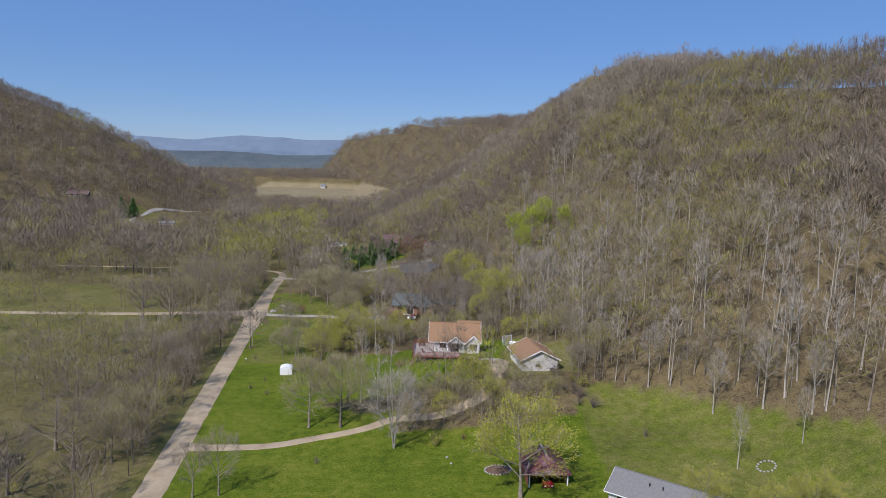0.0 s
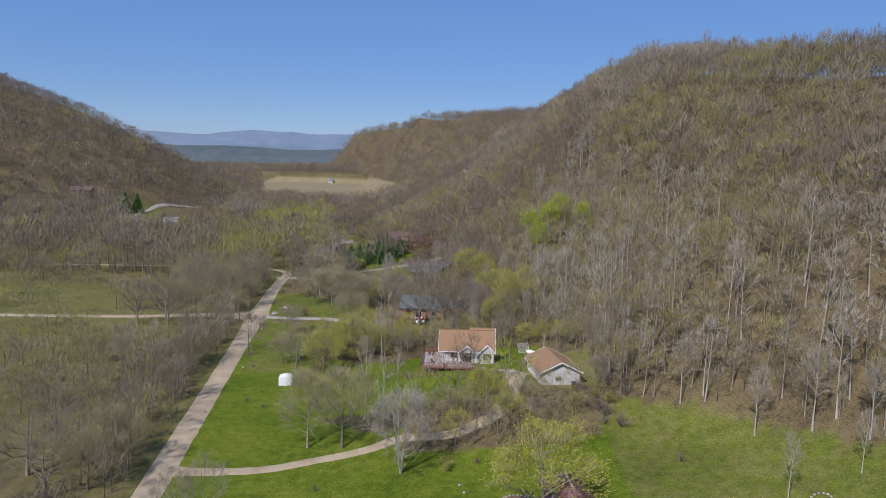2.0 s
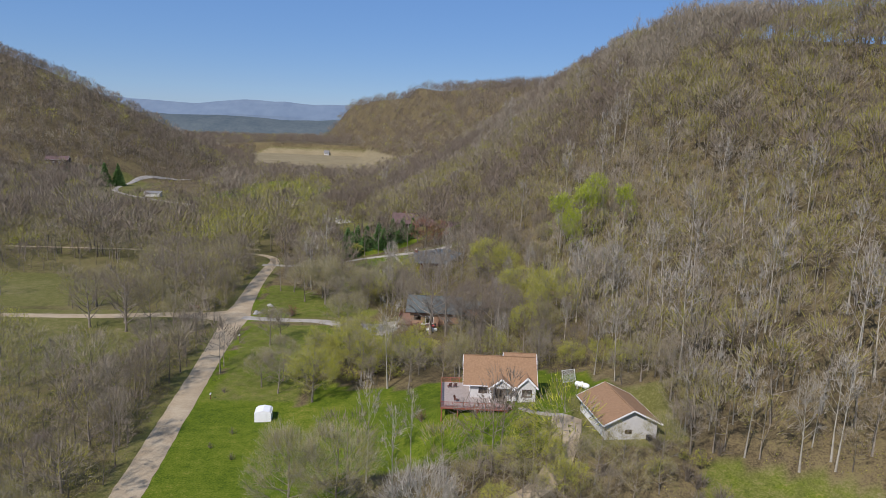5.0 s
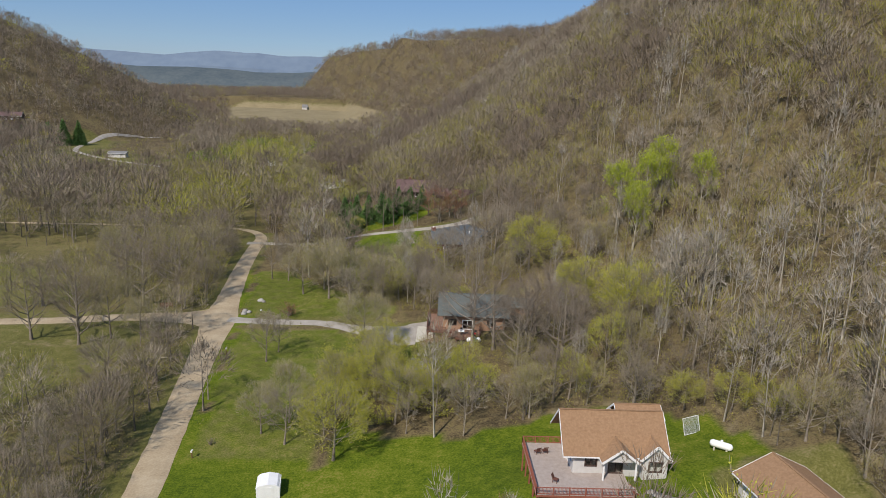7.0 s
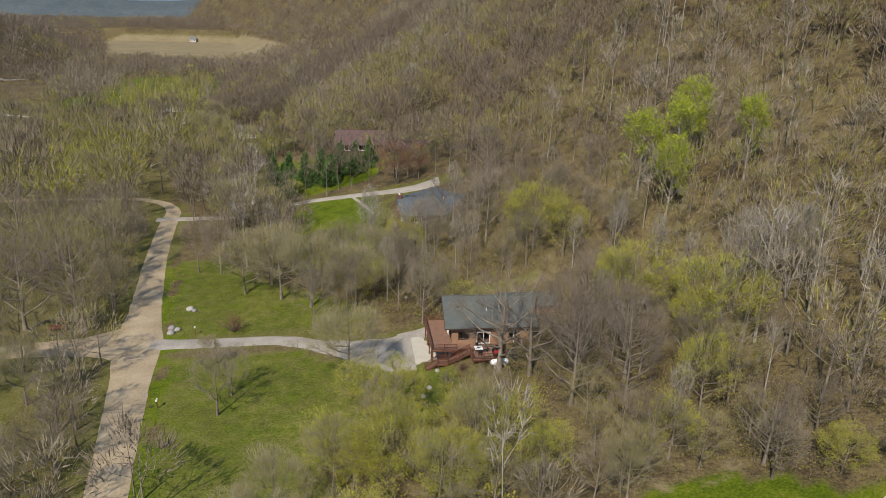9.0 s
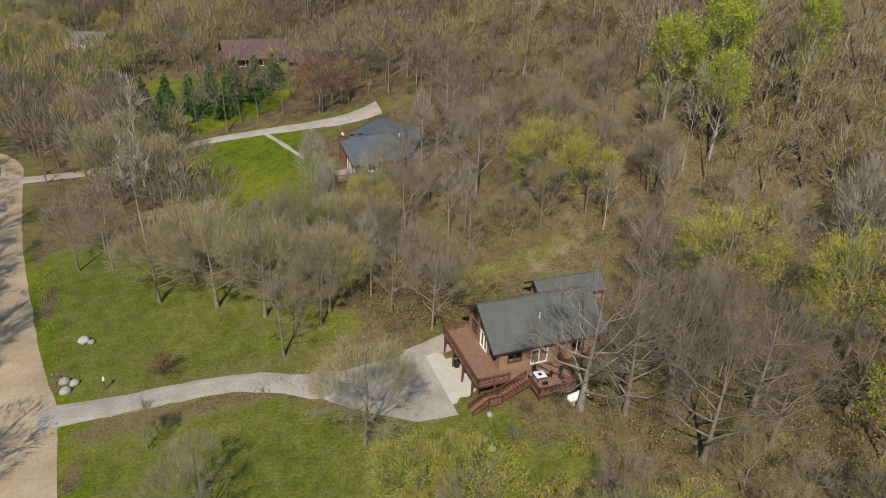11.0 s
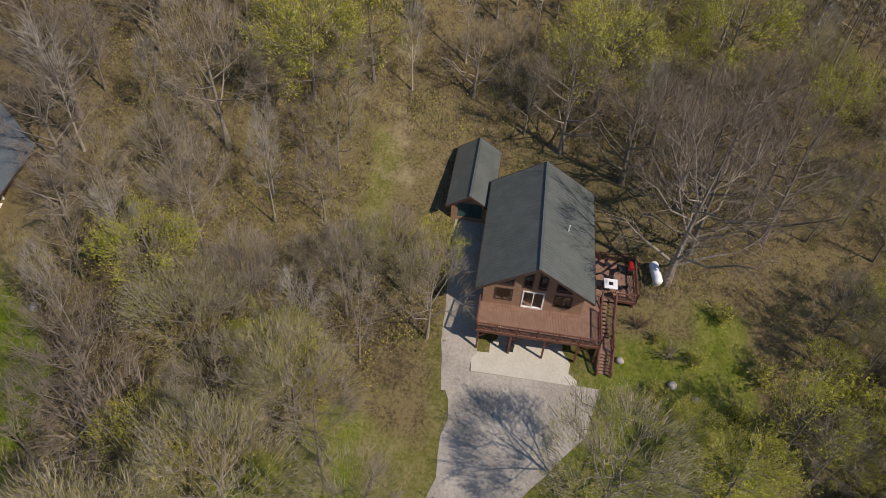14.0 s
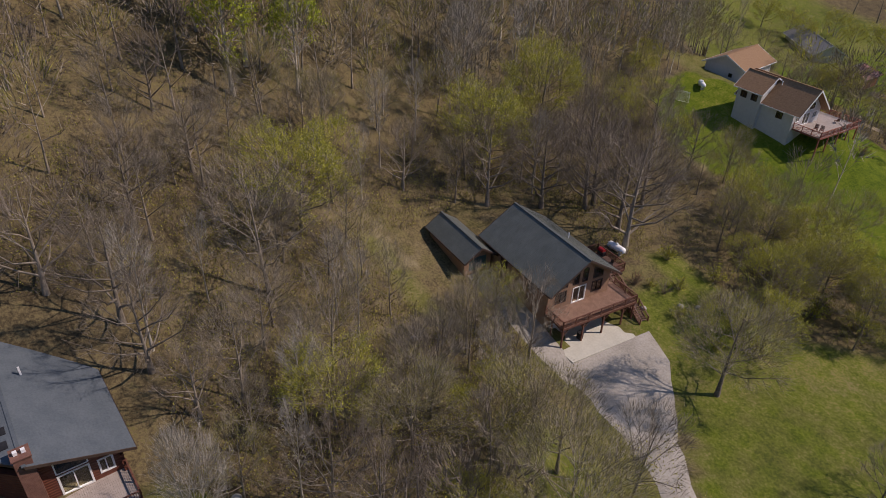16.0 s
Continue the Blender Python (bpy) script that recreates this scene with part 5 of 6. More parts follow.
def flight(parent, p, q, z0, z1, width, tread_mat, side_mat):
    """Open stairs from p at height z0 up to q at z1, each tread a board."""
    p, q = Vector((*p, z0)), Vector((*q, z1))
    n = max(2, round((z1 - z0) / 0.18))
    d = (q - p)
    s = Vector((-d.y, d.x, 0)).normalized() * width / 2
    f = Vector((d.x, d.y, 0)).normalized()
    for k in range(n):
        a = p.lerp(q, (k + 0.6) / n)
        part("tread", prism(bmesh.new(), [a - s - f * 0.14, a + s - f * 0.14, a + s + f * 0.14, a - s + f * 0.14], (0, 0, 0.045)), tread_mat, parent)
    for e in (-1, 1):
        part("stringer", beam(bmesh.new(), p + s * e, q + s * e, 0.05, 0.26), side_mat, parent)


# ---- the chalet ----
def chalet():
    t = thing("chalet", pose(-15.2, 242.85, 0, 0, 0, -2.4), "tan chalet with a grey-green roof and raised wooden decks", "house")
    E, R, F, G = 8.55, 12.1, 5.35, 2.0
    x1 = 13.4
    half = 4.75
    lower = [(-3.9, -0.9, G + 0.05, G + 2.35), (0.9, 3.9, G + 0.05, G + 2.35)]
    cols = [(-3.6, -2.0), (-1.0, 1.0), (2.0, 3.6)]
    holes = [(cols[0][0], cols[0][1], F + 0.75, F + 2.3), (cols[1][0], cols[1][1], F + 0.05, F + 2.3), (cols[2][0], cols[2][1], F + 0.75, F + 2.3)]
    wall(t, "x", 0, -half, half, G - 0.5, E, SIDING_TAN, lower + holes)
    gable_wall(t, "x", 0, -half, half, 0, E, R - 0.25, SIDING_TAN)
    for a0, a1, z0, z1 in lower:
        g = part("garage_door", box(bmesh.new(), 0.06, 0.12, a0, a1, z0, z1), TRIM, t, "pale panelled garage door")
        for k in range(1, 4):
            part("door_panel", box(bmesh.new(), 0.03, 0.059, a0 + 0.1, a1 - 0.1, z0 + 0.56 * (k - 1) + 0.08, z0 + 0.56 * k), TRIM, g)
    for k, (a0, a1, z0, z1) in enumerate(holes):
        window(t, "x", 0, a0, a1, z0, z1, TRIM if k == 1 else TRIM_DARK, -1, 1, name="window" if k != 1 else "patio_door")
    # slant-topped lights in the gable
    for s in (-1, 1):
        slope_pane(t, -0.03, [(s * 0.3, F + 2.85), (s * 1.05, F + 2.85), (s * 1.05, R - 2.1), (s * 0.3, R - 1.65)], TRIM_DARK, -1)
        slope_pane(t, -0.03, [(s * 2.0, F + 2.85), (s * 3.5, F + 2.85), (s * 3.5, E + 0.4), (s * 2.0, E + 1.3)], TRIM_DARK, -1)
    south = [(1.1, 2.9, F + 0.9, F + 2.2), (4.2, 6.4, F + 0.05, F + 2.15), (9.6, 11.0, F + 1.0, F + 2.1)]
    wall(t, "y", -half, 0.22, x1, G - 0.5, E + 0.15, SIDING_TAN, south)
    window(t, "y", -half, *south[0], TRIM_DARK, -1, 1)
    window(t, "y", -half, *south[1], TRIM, -1, 1, name="patio_door", label="white sliding patio door")
    window(t, "y", -half, *south[2], TRIM_DARK, -1, 1)
    north = [(2.5, 3.9, F + 1.0, F + 2.1), (8.5, 9.9, F + 1.0, F + 2.1)]
    wall(t, "y", half, 0.22, x1, G - 0.5, E + 0.15, SIDING_TAN, north, thick=-0.22)
    for h in north:
        window(t, "y", half, *h, TRIM_DARK, 1, 1)
    wall(t, "x", x1 - 0.22, -half + 0.22, half - 0.22, G - 0.5, E, SIDING_TAN)
    gable_wall(t, "x", x1 - 0.22, -half, half, 0, E, R - 0.25, SIDING_TAN)
    part("floor", box(bmesh.new(), 0.3, x1 - 0.3, -half + 0.25, half - 0.25, F - 0.25, F - 0.02), DECK, t)
    gable_roof(t, -1.25, x1 + 0.9, -5.5, 5.5, E, E, 0, R, ROOF_GREEN, TRIM_DARK, label="grey-green ribbed roof")
    # ribs that run down the slopes
    for s in (-1, 1):
        bm = bmesh.new()
        x = -1.1
        while x < x1 + 0.8:
            beam(bm, (x, s * 5.48, E + 0.015), (x, s * 0.15, R - 0.09), 0.05, 0.035)
            x += 0.42
        tagged(part("roof_ribbing", bm, ROOF_GREEN, t), kind="stuff")
    part("plumbing_vent", beam(bmesh.new(), (6.0, -2.6, 10.2), (6.0, -2.6, 11.2), 0.12), TRIM, t)
    part("downspout", beam(bmesh.new(), (10.4, -half - 0.08, 3.6), (10.4, -half - 0.08, E - 0.2), 0.10), TRIM, t)
    # decks: the front one, the walk along the south side and the low terrace
    deck(t, -3.5, 0, -6.6, 5.0, F, DECK, RAIL, G, [(-3.3, y) for y in (4.7, 1.6, -1.6, -4.7, -6.4)] + [(-1.2, 4.7), (-1.2, -6.4)])
    deck(t, 0.01, 2.6, -6.6, -half - 0.01, F, DECK, RAIL, G, [(2.4, -6.4)])
    deck(t, 2.61, 8.0, -10.2, -half - 0.01, F - 0.02, DECK, RAIL, 3.6, [(2.9, -10.0), (5.3, -10.0), (7.7, -10.0), (7.7, -6.5), (2.9, -7.8)])
    for y in (4.7, 1.6, -1.6, -4.7):
        part("brace", beam(bmesh.new(), (-3.3, y, F - 1.3), (-2.2, y, F - 0.25), 0.10), RAIL, t)
        part("brace", beam(bmesh.new(), (-3.3, y, F - 1.3), (-3.3, y - 1.0, F - 0.3), 0.10), RAIL, t)
    railing(t, (-3.45, 4.95), (-3.45, -6.55), F, RAIL)
    railing(t, (-3.45, 4.95), (-0.05, 4.95), F, RAIL)
    railing(t, (-3.45, -6.55), (0.6, -6.55), F, RAIL)
    railing(t, (2.65, -8.3), (2.65, -10.15), F, RAIL)
    railing(t, (2.65, -10.15), (7.95, -10.15), F, RAIL)
    railing(t, (7.95, -10.15), (7.95, -4.9), F, RAIL)
    # stairs in two flights with a landing
    flight(t, (-0.9, -7.45), (2.6, -7.45), 3.6, F, 1.3, DECK, RAIL)
    deck(t, -2.6, -0.9, -8.15, -6.75, 3.6, DECK, RAIL, 2.0, [(-2.5, -8.05), (-1.0, -8.05), (-2.5, -6.85)])
    flight(t, (-4.6, -7.45), (-2.6, -7.45), 2.2, 3.6, 1.3, DECK, RAIL)
    for y in (-6.78, -8.12):
        railing(t, (-0.9, y), (2.6, y), (3.6, F), RAIL)
        railing(t, (-2.6, y), (-0.9, y), 3.6, RAIL)
        railing(t, (-4.6, y), (-2.6, y), (2.2, 3.6), RAIL)
    tagged(part("apron", prism(bmesh.new(), [(-5.9, -5.0, 1.72), (0, -6.0, 1.86), (0, 5.3, 1.86), (-5.9, 4.9, 1.72)], (0, 0, 0.36)), CONCRETE, None), "pale concrete apron before a garage", "slab", kind="structure").matrix_basis = t.matrix_basis


chalet()


def little_shed():
    t = thing("shed", pose(-3.6, 249.8, 0, 0, 0, -2.4), "small shed with a grey-green roof and teal doors", "shed")
    wall(t, "x", 0, -2.0, 2.0, 4.8, 7.7, SIDING_TAN, [(-1.3, 1.3, 5.55, 7.5)])
    gable_wall(t, "x", 0, -2.0, 2.0, 0, 7.7, 9.1, SIDING_TAN)
    for a in (-1.3, 0.02):
        part("door", box(bmesh.new(), 0.04, 0.1, a, a + 1.28, 5.55, 7.5), TEAL, t, "teal shed door")
    wall(t, "y", -2.0, 0.22, 9.0, 4.8, 7.75, SIDING_TAN)
    wall(t, "y", 2.0, 0.22, 9.0, 4.8, 7.75, SIDING_TAN, thick=-0.22)
    wall(t, "x", 8.78, -1.78, 1.78, 4.8, 7.7, SIDING_TAN)
    gable_wall(t, "x", 8.78, -2.0, 2.0, 0, 7.7, 9.1, SIDING_TAN)
    gable_roof(t, -0.9, 9.5, -2.5, 2.5, 7.6, 7.6, 0, 9.3, ROOF_GREEN, TRIM_DARK)


little_shed()


# ---- the white house with the tan roof ----
def white_house():
    t = thing("white_house", pose(0, 0, 0), "white-sided house with tan shingles and a red-stained deck", "house")
    F, E, R, W, X = 10.4, 12.95, 17.1, -0.9, 10.6
    S, N, Y = 173.4, 181.2, 177.35
    west = [(174.2, 175.4, F + 0.9, F + 2.1), (176.3, 178.3, F + 0.05, F + 2.2), (179.2, 180.4, F + 0.9, F + 2.1)]
    wall(t, "x", W, S, N, 5.8, E, SIDING_WHITE, west)
    for k, h in enumerate(west):
        window(t, "x", W, *h, TRIM, -1, 1, name="window" if k != 1 else "patio_door")
    gable_wall(t, "x", W, S, N, Y, E, R - 0.25, SIDING_WHITE)
    for s in (-1, 1):
        slope_pane(t, W - 0.03, [(Y + s * 0.25, E + 0.1), (Y + s * 1.9, E + 0.1), (Y + s * 1.9, E + 1.0), (Y + s * 0.25, E + 2.6)], TRIM, -1)
    south = [(0.6, 2.1, F + 0.95, F + 2.05), (3.6, 5.4, F + 0.05, F + 2.15)]
    wall(t, "y", S, W + 0.22, X, 5.8, E + 0.2, SIDING_WHITE, south)
    window(t, "y", S, *south[0], TRIM_DARK, -1, 1)
    window(t, "y", S, *south[1], TRIM_DARK, -1, 1, name="patio_door")
    north = [(1.2, 2.4, F + 0.95, F + 2.05), (8.2, 9.4, F + 0.95, F + 2.05)]
    wall(t, "y", N, W + 0.22, X, 5.8, E + 0.2, SIDING_WHITE, north, thick=-0.22)
    for h in north:
        window(t, "y", N, *h, TRIM_DARK, 1, 1)
    wall(t, "x", X - 0.22, S + 0.22, N - 0.22, 5.8, E, SIDING_WHITE)
    gable_wall(t, "x", X - 0.22, S, N, Y, E, R - 0.25, SIDING_WHITE)
    part("floor", box(bmesh.new(), W + 0.3, X - 0.3, S + 0.3, N - 0.3, F - 0.3, F), DECK_GREY, t)
    gable_roof(t, -2.3, 11.15, S - 0.55, N + 0.5, E, E, Y, R, ROOF_TAN, TRIM)
    for x in (4.6, 8.2):
        part("plumbing_vent", beam(bmesh.new(), (x, 178.4, 16.0), (x, 178.4, 16.8), 0.12), TRIM, t)
    # porch gable and bay gable on the south slope
    for xc, hw, y0, zt, porch in ((4.55, 2.35, 171.4, 14.75, True), (9.2, 1.95, 172.2, 14.9, False)):
        gable_roof(t, y0, 176.4, xc - hw, xc + hw, 12.95, 12.95, xc, zt, ROOF_TAN, TRIM, ridge_along="y", rake=0.3)
        gable_wall(t, "y", y0 + 0.35, xc - hw + 0.45, xc + hw - 0.45, xc, 12.9, zt - 0.28, SIDING_WHITE, 0.15)
        if porch:
            for x in (xc - hw + 0.35, xc + hw - 0.35):
                part("porch_post", box(bmesh.new(), x - 0.09, x + 0.09, y0 + 0.3, y0 + 0.48, F, 12.9), TRIM, t)
        else:
            h = (xc - 0.85, xc + 0.85, F + 0.8, F + 2.15)
            wall(t, "y", y0 + 0.35, xc - hw + 0.4, xc + hw - 0.4, 8.8, 12.9, SIDING_WHITE, [h], label="bay wall")
            window(t, "y", y0 + 0.35, *h, TRIM_DARK, -1, 1)
            for x in (xc - hw + 0.4, xc + hw - 0.62):
                wall(t, "x", x, y0 + 0.57, S, 8.8, 12.9, SIDING_WHITE)
    # raised roof over the back of the east half
    gable_roof(t, 5.2, 11.3, 176.6, 182.4, 16.2, 14.6, 178.9, 17.3, ROOF_TAN, TRIM)
    wall(t, "y", 181.9, 5.6, X, 6.5, 14.55, SIDING_WHITE, [(6.4, 7.6, 13.0, 14.1), (8.6, 9.8, 13.0, 14.1)], thick=-0.22)
    for h in ((6.4, 7.6, 13.0, 14.1), (8.6, 9.8, 13.0, 14.1)):
        window(t, "y", 181.9, *h, TRIM_DARK, 1, 1)
    part("dormer_cheek", prism(bmesh.new(), [(5.6, 178.5, 15.9), (5.6, 181.68, 13.0), (5.6, 181.68, 14.6), (5.6, 178.8, 17.1)], (0.2, 0, 0)), SIDING_WHITE, t)
    part("wall_return", box(bmesh.new(), 5.6, 5.8, N, 181.68, 6.5, 13.0), SIDING_WHITE, t)
    part("dormer_cheek", prism(bmesh.new(), [(X, 178.5, 15.9), (X, 181.68, 13.0), (X, 181.68, 14.6), (X, 178.8, 17.1)], (-0.2, 0, 0)), SIDING_WHITE, t)
    # decks round the south-west corner
    deck(t, -6.2, W - 0.01, 168.4, 180.6, F, DECK_GREY, RAIL_RED, 6.6, [(-6.0, y) for y in (168.6, 171.5, 174.5, 177.5, 180.4)] + [(-3.2, 168.6)])
    deck(t, W, 5.6, 168.4, S - 0.01, F, DECK_GREY, RAIL_RED, 6.6, [(0.2, 168.6), (3.0, 168.6), (5.4, 168.6)])
    railing(t, (-6.15, 168.45), (-6.15, 180.55), F, RAIL_RED)
    railing(t, (-6.15, 168.45), (5.55, 168.45), F, RAIL_RED)
    railing(t, (-6.15, 180.55), (W - 0.1, 180.55), F, RAIL_RED)
    flight(t, (7.6, 170.2), (5.6, 170.2), 9.2, F, 1.4, DECK_GREY, RAIL_RED)


white_house()


def white_garage():
    t = thing("garage", pose(24.3, 158.6, 0, 0, 0, 8.6) @ pose(-23.9, -159.2, 0), "white-sided garage with a tan-brown gable roof", "garage")
    x0, x1, S, N, E, R = 19.6, 28.2, 159.2, 170.8, 13.2, 15.5
    small = [(22.9, 23.35, 11.4, 12.0), (23.5, 23.95, 11.4, 12.0)]
    wall(t, "y", S, x0, x1, 6.4, E, SIDING_WHITE, small)
    for h in small:
        window(t, "y", S, *h, TRIM_DARK, -1, 0)
    gable_wall(t, "y", S, x0, x1, 23.9, E, R - 0.25, SIDING_WHITE)
    wall(t, "y", N, x0, x1, 6.4, E, SIDING_WHITE, [(22.0, 22.7, 11.2, 11.9)], thick=-0.22)
    window(t, "y", N, 22.0, 22.7, 11.2, 11.9, TRIM_DARK, 1, 0)
    gable_wall(t, "y", N - 0.22, x0, x1, 23.9, E, R - 0.25, SIDING_WHITE)
    doors = [(159.9, 164.3, 9.2, 11.9), (165.4, 169.8, 9.2, 11.9)]
    wall(t, "x", x0, S + 0.22, N - 0.22, 6.4, E, SIDING_WHITE, doors)
    for a0, a1, z0, z1 in doors:
        g = part("garage_door", box(bmesh.new(), x0 + 0.06, x0 + 0.12, a0, a1, z0, z1), TRIM, t)
        for k in range(4):
            part("door_panel", box(bmesh.new(), x0 + 0.03, x0 + 0.059, a0 + 0.1, a1 - 0.1, z0 + 0.66 * k + 0.06, z0 + 0.66 * k + 0.6), TRIM, g)
    wall(t, "x", x1 - 0.22, S + 0.22, N - 0.22, 6.4, E, SIDING_WHITE)
    gable_roof(t, S - 0.6, N + 0.5, 18.9, 28.9, E - 0.1, E - 0.1, 23.9, R, ROOF_TAN_Y, TRIM, ridge_along="y")
    part("air_unit", box(bmesh.new(), 26.4, 27.2, 158.3, 159.1, 9.6, 11.2), BLACK, t, "dark box by the wall")


ROOF_TAN_Y = lined("tan-brown shingles on the garage", [(0.225, 0.130, 0.068), (0.325, 0.20, 0.112)], 0.3, "X", 0.9, 0.5, fine=3.0)
white_garage()


# ---- the log house ----
def log_house():
    t = thing("log_house", pose(-16.9, 301.3, -1.4, 0, 0, 5) @ Matrix.Diagonal((1.10, 1.10, 1, 1)), "red-brown log house with a blue-grey roof and brick chimney", "house")
    F, G, E, R = 9.9, 5.6, 12.7, 15.5
    S, X = -5.9, 14.0
    holes = [(-5.2, -4.2, F + 0.6, F + 2.1), (-3.6, -1.5, F + 0.05, F + 2.2)]
    wall(t, "x", 0, S, 0.6, G, E, LOGS, holes)
    for k, h in enumerate(holes):
        window(t, "x", 0, *h, TRIM, -1, 1, name="window" if k != 1 else "patio_door")
    part("gable", prism(bmesh.new(), [(0, S, E), (0, 0.6, E), (0, 0.6, R - 0.4), (0, 0, R - 0.3)], (0.25, 0, 0)), LOGS, t)
    slope_pane(t, -0.03, [(-3.6, 12.4), (-1.5, 12.4), (-1.5, 14.5), (-3.6, 13.5)], TRIM, -1)
    south = [(2.0, 3.6, F + 0.8, F + 2.0), (8.0, 9.6, F + 0.8, F + 2.0)]
    wall(t, "y", S, 0.26, X, G, E, LOGS, south)
    for h in south:
        window(t, "y", S, *h, TRIM, -1, 1)
    # the back of the house runs out to a point north-east
    part("wall", prism(bmesh.new(), [(0.3, 0.62, G), (12.6, 12.6, G), (12.9, 12.3, G), (0.6, 0.32, G)], (0, 0, 8.0)), LOGS, t)
    part("wall", prism(bmesh.new(), [(X, S, G), (X, 11.8, G), (X - 0.25, 11.8, G), (X - 0.25, S + 0.25, G)], (0, 0, 7.1)), LOGS, t)
    for y in (S,):
        bm = bmesh.new()
        for k in range(12):
            beam(bm, (-0.35, y + 0.1, G + 0.5 + k * 0.56), (0.4, y + 0.1, G + 0.5 + k * 0.56), 0.24)
        part("log_ends", bm, LOGS, t)
    w, j, r, n, k = (-1.0, 0, R), (10.6, 0, R), (15.0, 0, R), (14.2, 13.4, 14.1), (10.2, 9.2, R - 0.25)
    s0, s1, e = (-1.0, -6.8, E), (15.3, -6.8, E), (15.6, 6.0, 13.5)
    down = Vector((0, 0, -0.2))
    bm = bmesh.new()
    prism(bm, [s0, s1, r, w], down)
    roof = part("roof", bm, ROOF_SLATE, t, "blue-grey shingle roof")
    bm = bmesh.new()
    prism(bm, [w, j, k], down)
    prism(bm, [w, k, n], down)
    prism(bm, [j, r, e, k], down)
    prism(bm, [k, e, n], down)
    part("back_roof", bm, ROOF_SLATE, t, "blue-grey shingle roof")
    for p, q in ((w, r), (j, k)):
        part("ridge_cap", beam(bmesh.new(), Vector(p) + Vector((0, 0, 0.03)), Vector(q) + Vector((0, 0, 0.03)), 0.28, 0.06), ROOF_SLATE, roof)
    for p, q in ((s0, s1), (s0, w), (w, n)):
        part("fascia", beam(bmesh.new(), Vector(p) + Vector((-0.03, -0.03, -0.12)), Vector(q) + Vector((-0.03, -0.03, -0.12)), 0.05, 0.26), TRIM_DARK, roof)
    for x, y in ((1.4, 0.5), (2.9, 0.4)):
        part("skylight", box(bmesh.new(), x, x + 0.8, y, y + 0.8, R - 0.1, R + 0.06), BLACK, t)
    part("plumbing_vent", beam(bmesh.new(), (9.6, -1.6, 14.6), (9.6, -1.6, 15.7), 0.14), TRIM, t)
    ch = part("chimney", box(bmesh.new(), -0.75, 0.35, -0.6, 0.5, 9.0, 16.1), BRICK, t, "brown brick chimney with a low cap")
    part("chimney_cap", box(bmesh.new(), -0.83, 0.43, -0.68, 0.58, 16.1, 16.2), BRICK, ch)
    for y in (-0.3, 0.2):
        part("flue", beam(bmesh.new(), (-0.2, y, 16.2), (-0.2, y, 16.5), 0.26), TRIM, ch)
    deck(t, -3.6, 0, -6.0, -1.2, F, DECK_GREY, RAIL, 6.4, [(-3.4, y) for y in (-5.8, -3.6, -1.4)])
    railing(t, (-3.55, -5.95), (-3.55, -1.25), F, RAIL)
    railing(t, (-3.55, -5.95), (-0.05, -5.95), F, RAIL)
    part("skirting", box(bmesh.new(), -3.9, -3.7, -6.4, -1.0, 5.4, 8.2), TRIM, t, "low white wall under the deck")


log_house()


# ---- the brown house ----
def brown_house():
    t = thing("brown_house", pose(-30.3, 366.6, 0), "long brown house with a maroon shingle roof among spruces", "house")
    holes = [(2.0, 4.4, 14.2, 16.0), (6.5, 8.9, 14.2, 16.0), (11.5, 13.5, 14.2, 16.0)]
    wall(t, "y", -4, 0, 15, 11, 16.9, BROWN_BOARDS, holes)
    for h in holes:
        window(t, "y", -4, *h, TRIM, -1, 1)
    wall(t, "y", 4, 0, 15, 11, 16.9, BROWN_BOARDS, thick=-0.22)
    for x in (0, 14.78):
        wall(t, "x", x, -3.78, 3.78, 11, 16.9, BROWN_BOARDS)
        gable_wall(t, "x", x, -4, 4, 0, 16.9, 19.9, BROWN_BOARDS)
    gable_roof(t, -1.0, 15.8, -5.0, 4.8, 16.11, 16.9, 0, 20.3, ROOF_MAROON, TRIM_DARK)
    part("chimney", box(bmesh.new(), 4, 4.8, 0.4, 1.2, 17, 21.2), BRICK, t)
    w = thing("brown_house_wing", pose(-14.5, 361.5, 0, 0, 0, -20), "low brown wing with a maroon shingle roof", "house")
    holes = [(3.0, 4.6, 14.2, 15.6), (9.5, 12.0, 13.4, 15.6)]
    wall(w, "y", -3.4, 0, 15, 11.5, 16.0, BROWN_BOARDS, holes)
    for h in holes:
        window(w, "y", -3.4, *h, TRIM, -1, 1)
    wall(w, "y", 3.4, 0, 15, 11.5, 16.0, BROWN_BOARDS, thick=-0.22)
    for x in (0, 14.78):
        wall(w, "x", x, -3.18, 3.18, 11.5, 16.0, BROWN_BOARDS)
        gable_wall(w, "x", x, -3.4, 3.4, 0, 16.0, 18.1, BROWN_BOARDS)
    gable_roof(w, -0.4, 15.8, -4.3, 4.3, 15.9, 15.9, 0, 18.4, ROOF_MAROON, TRIM_DARK)


brown_house()


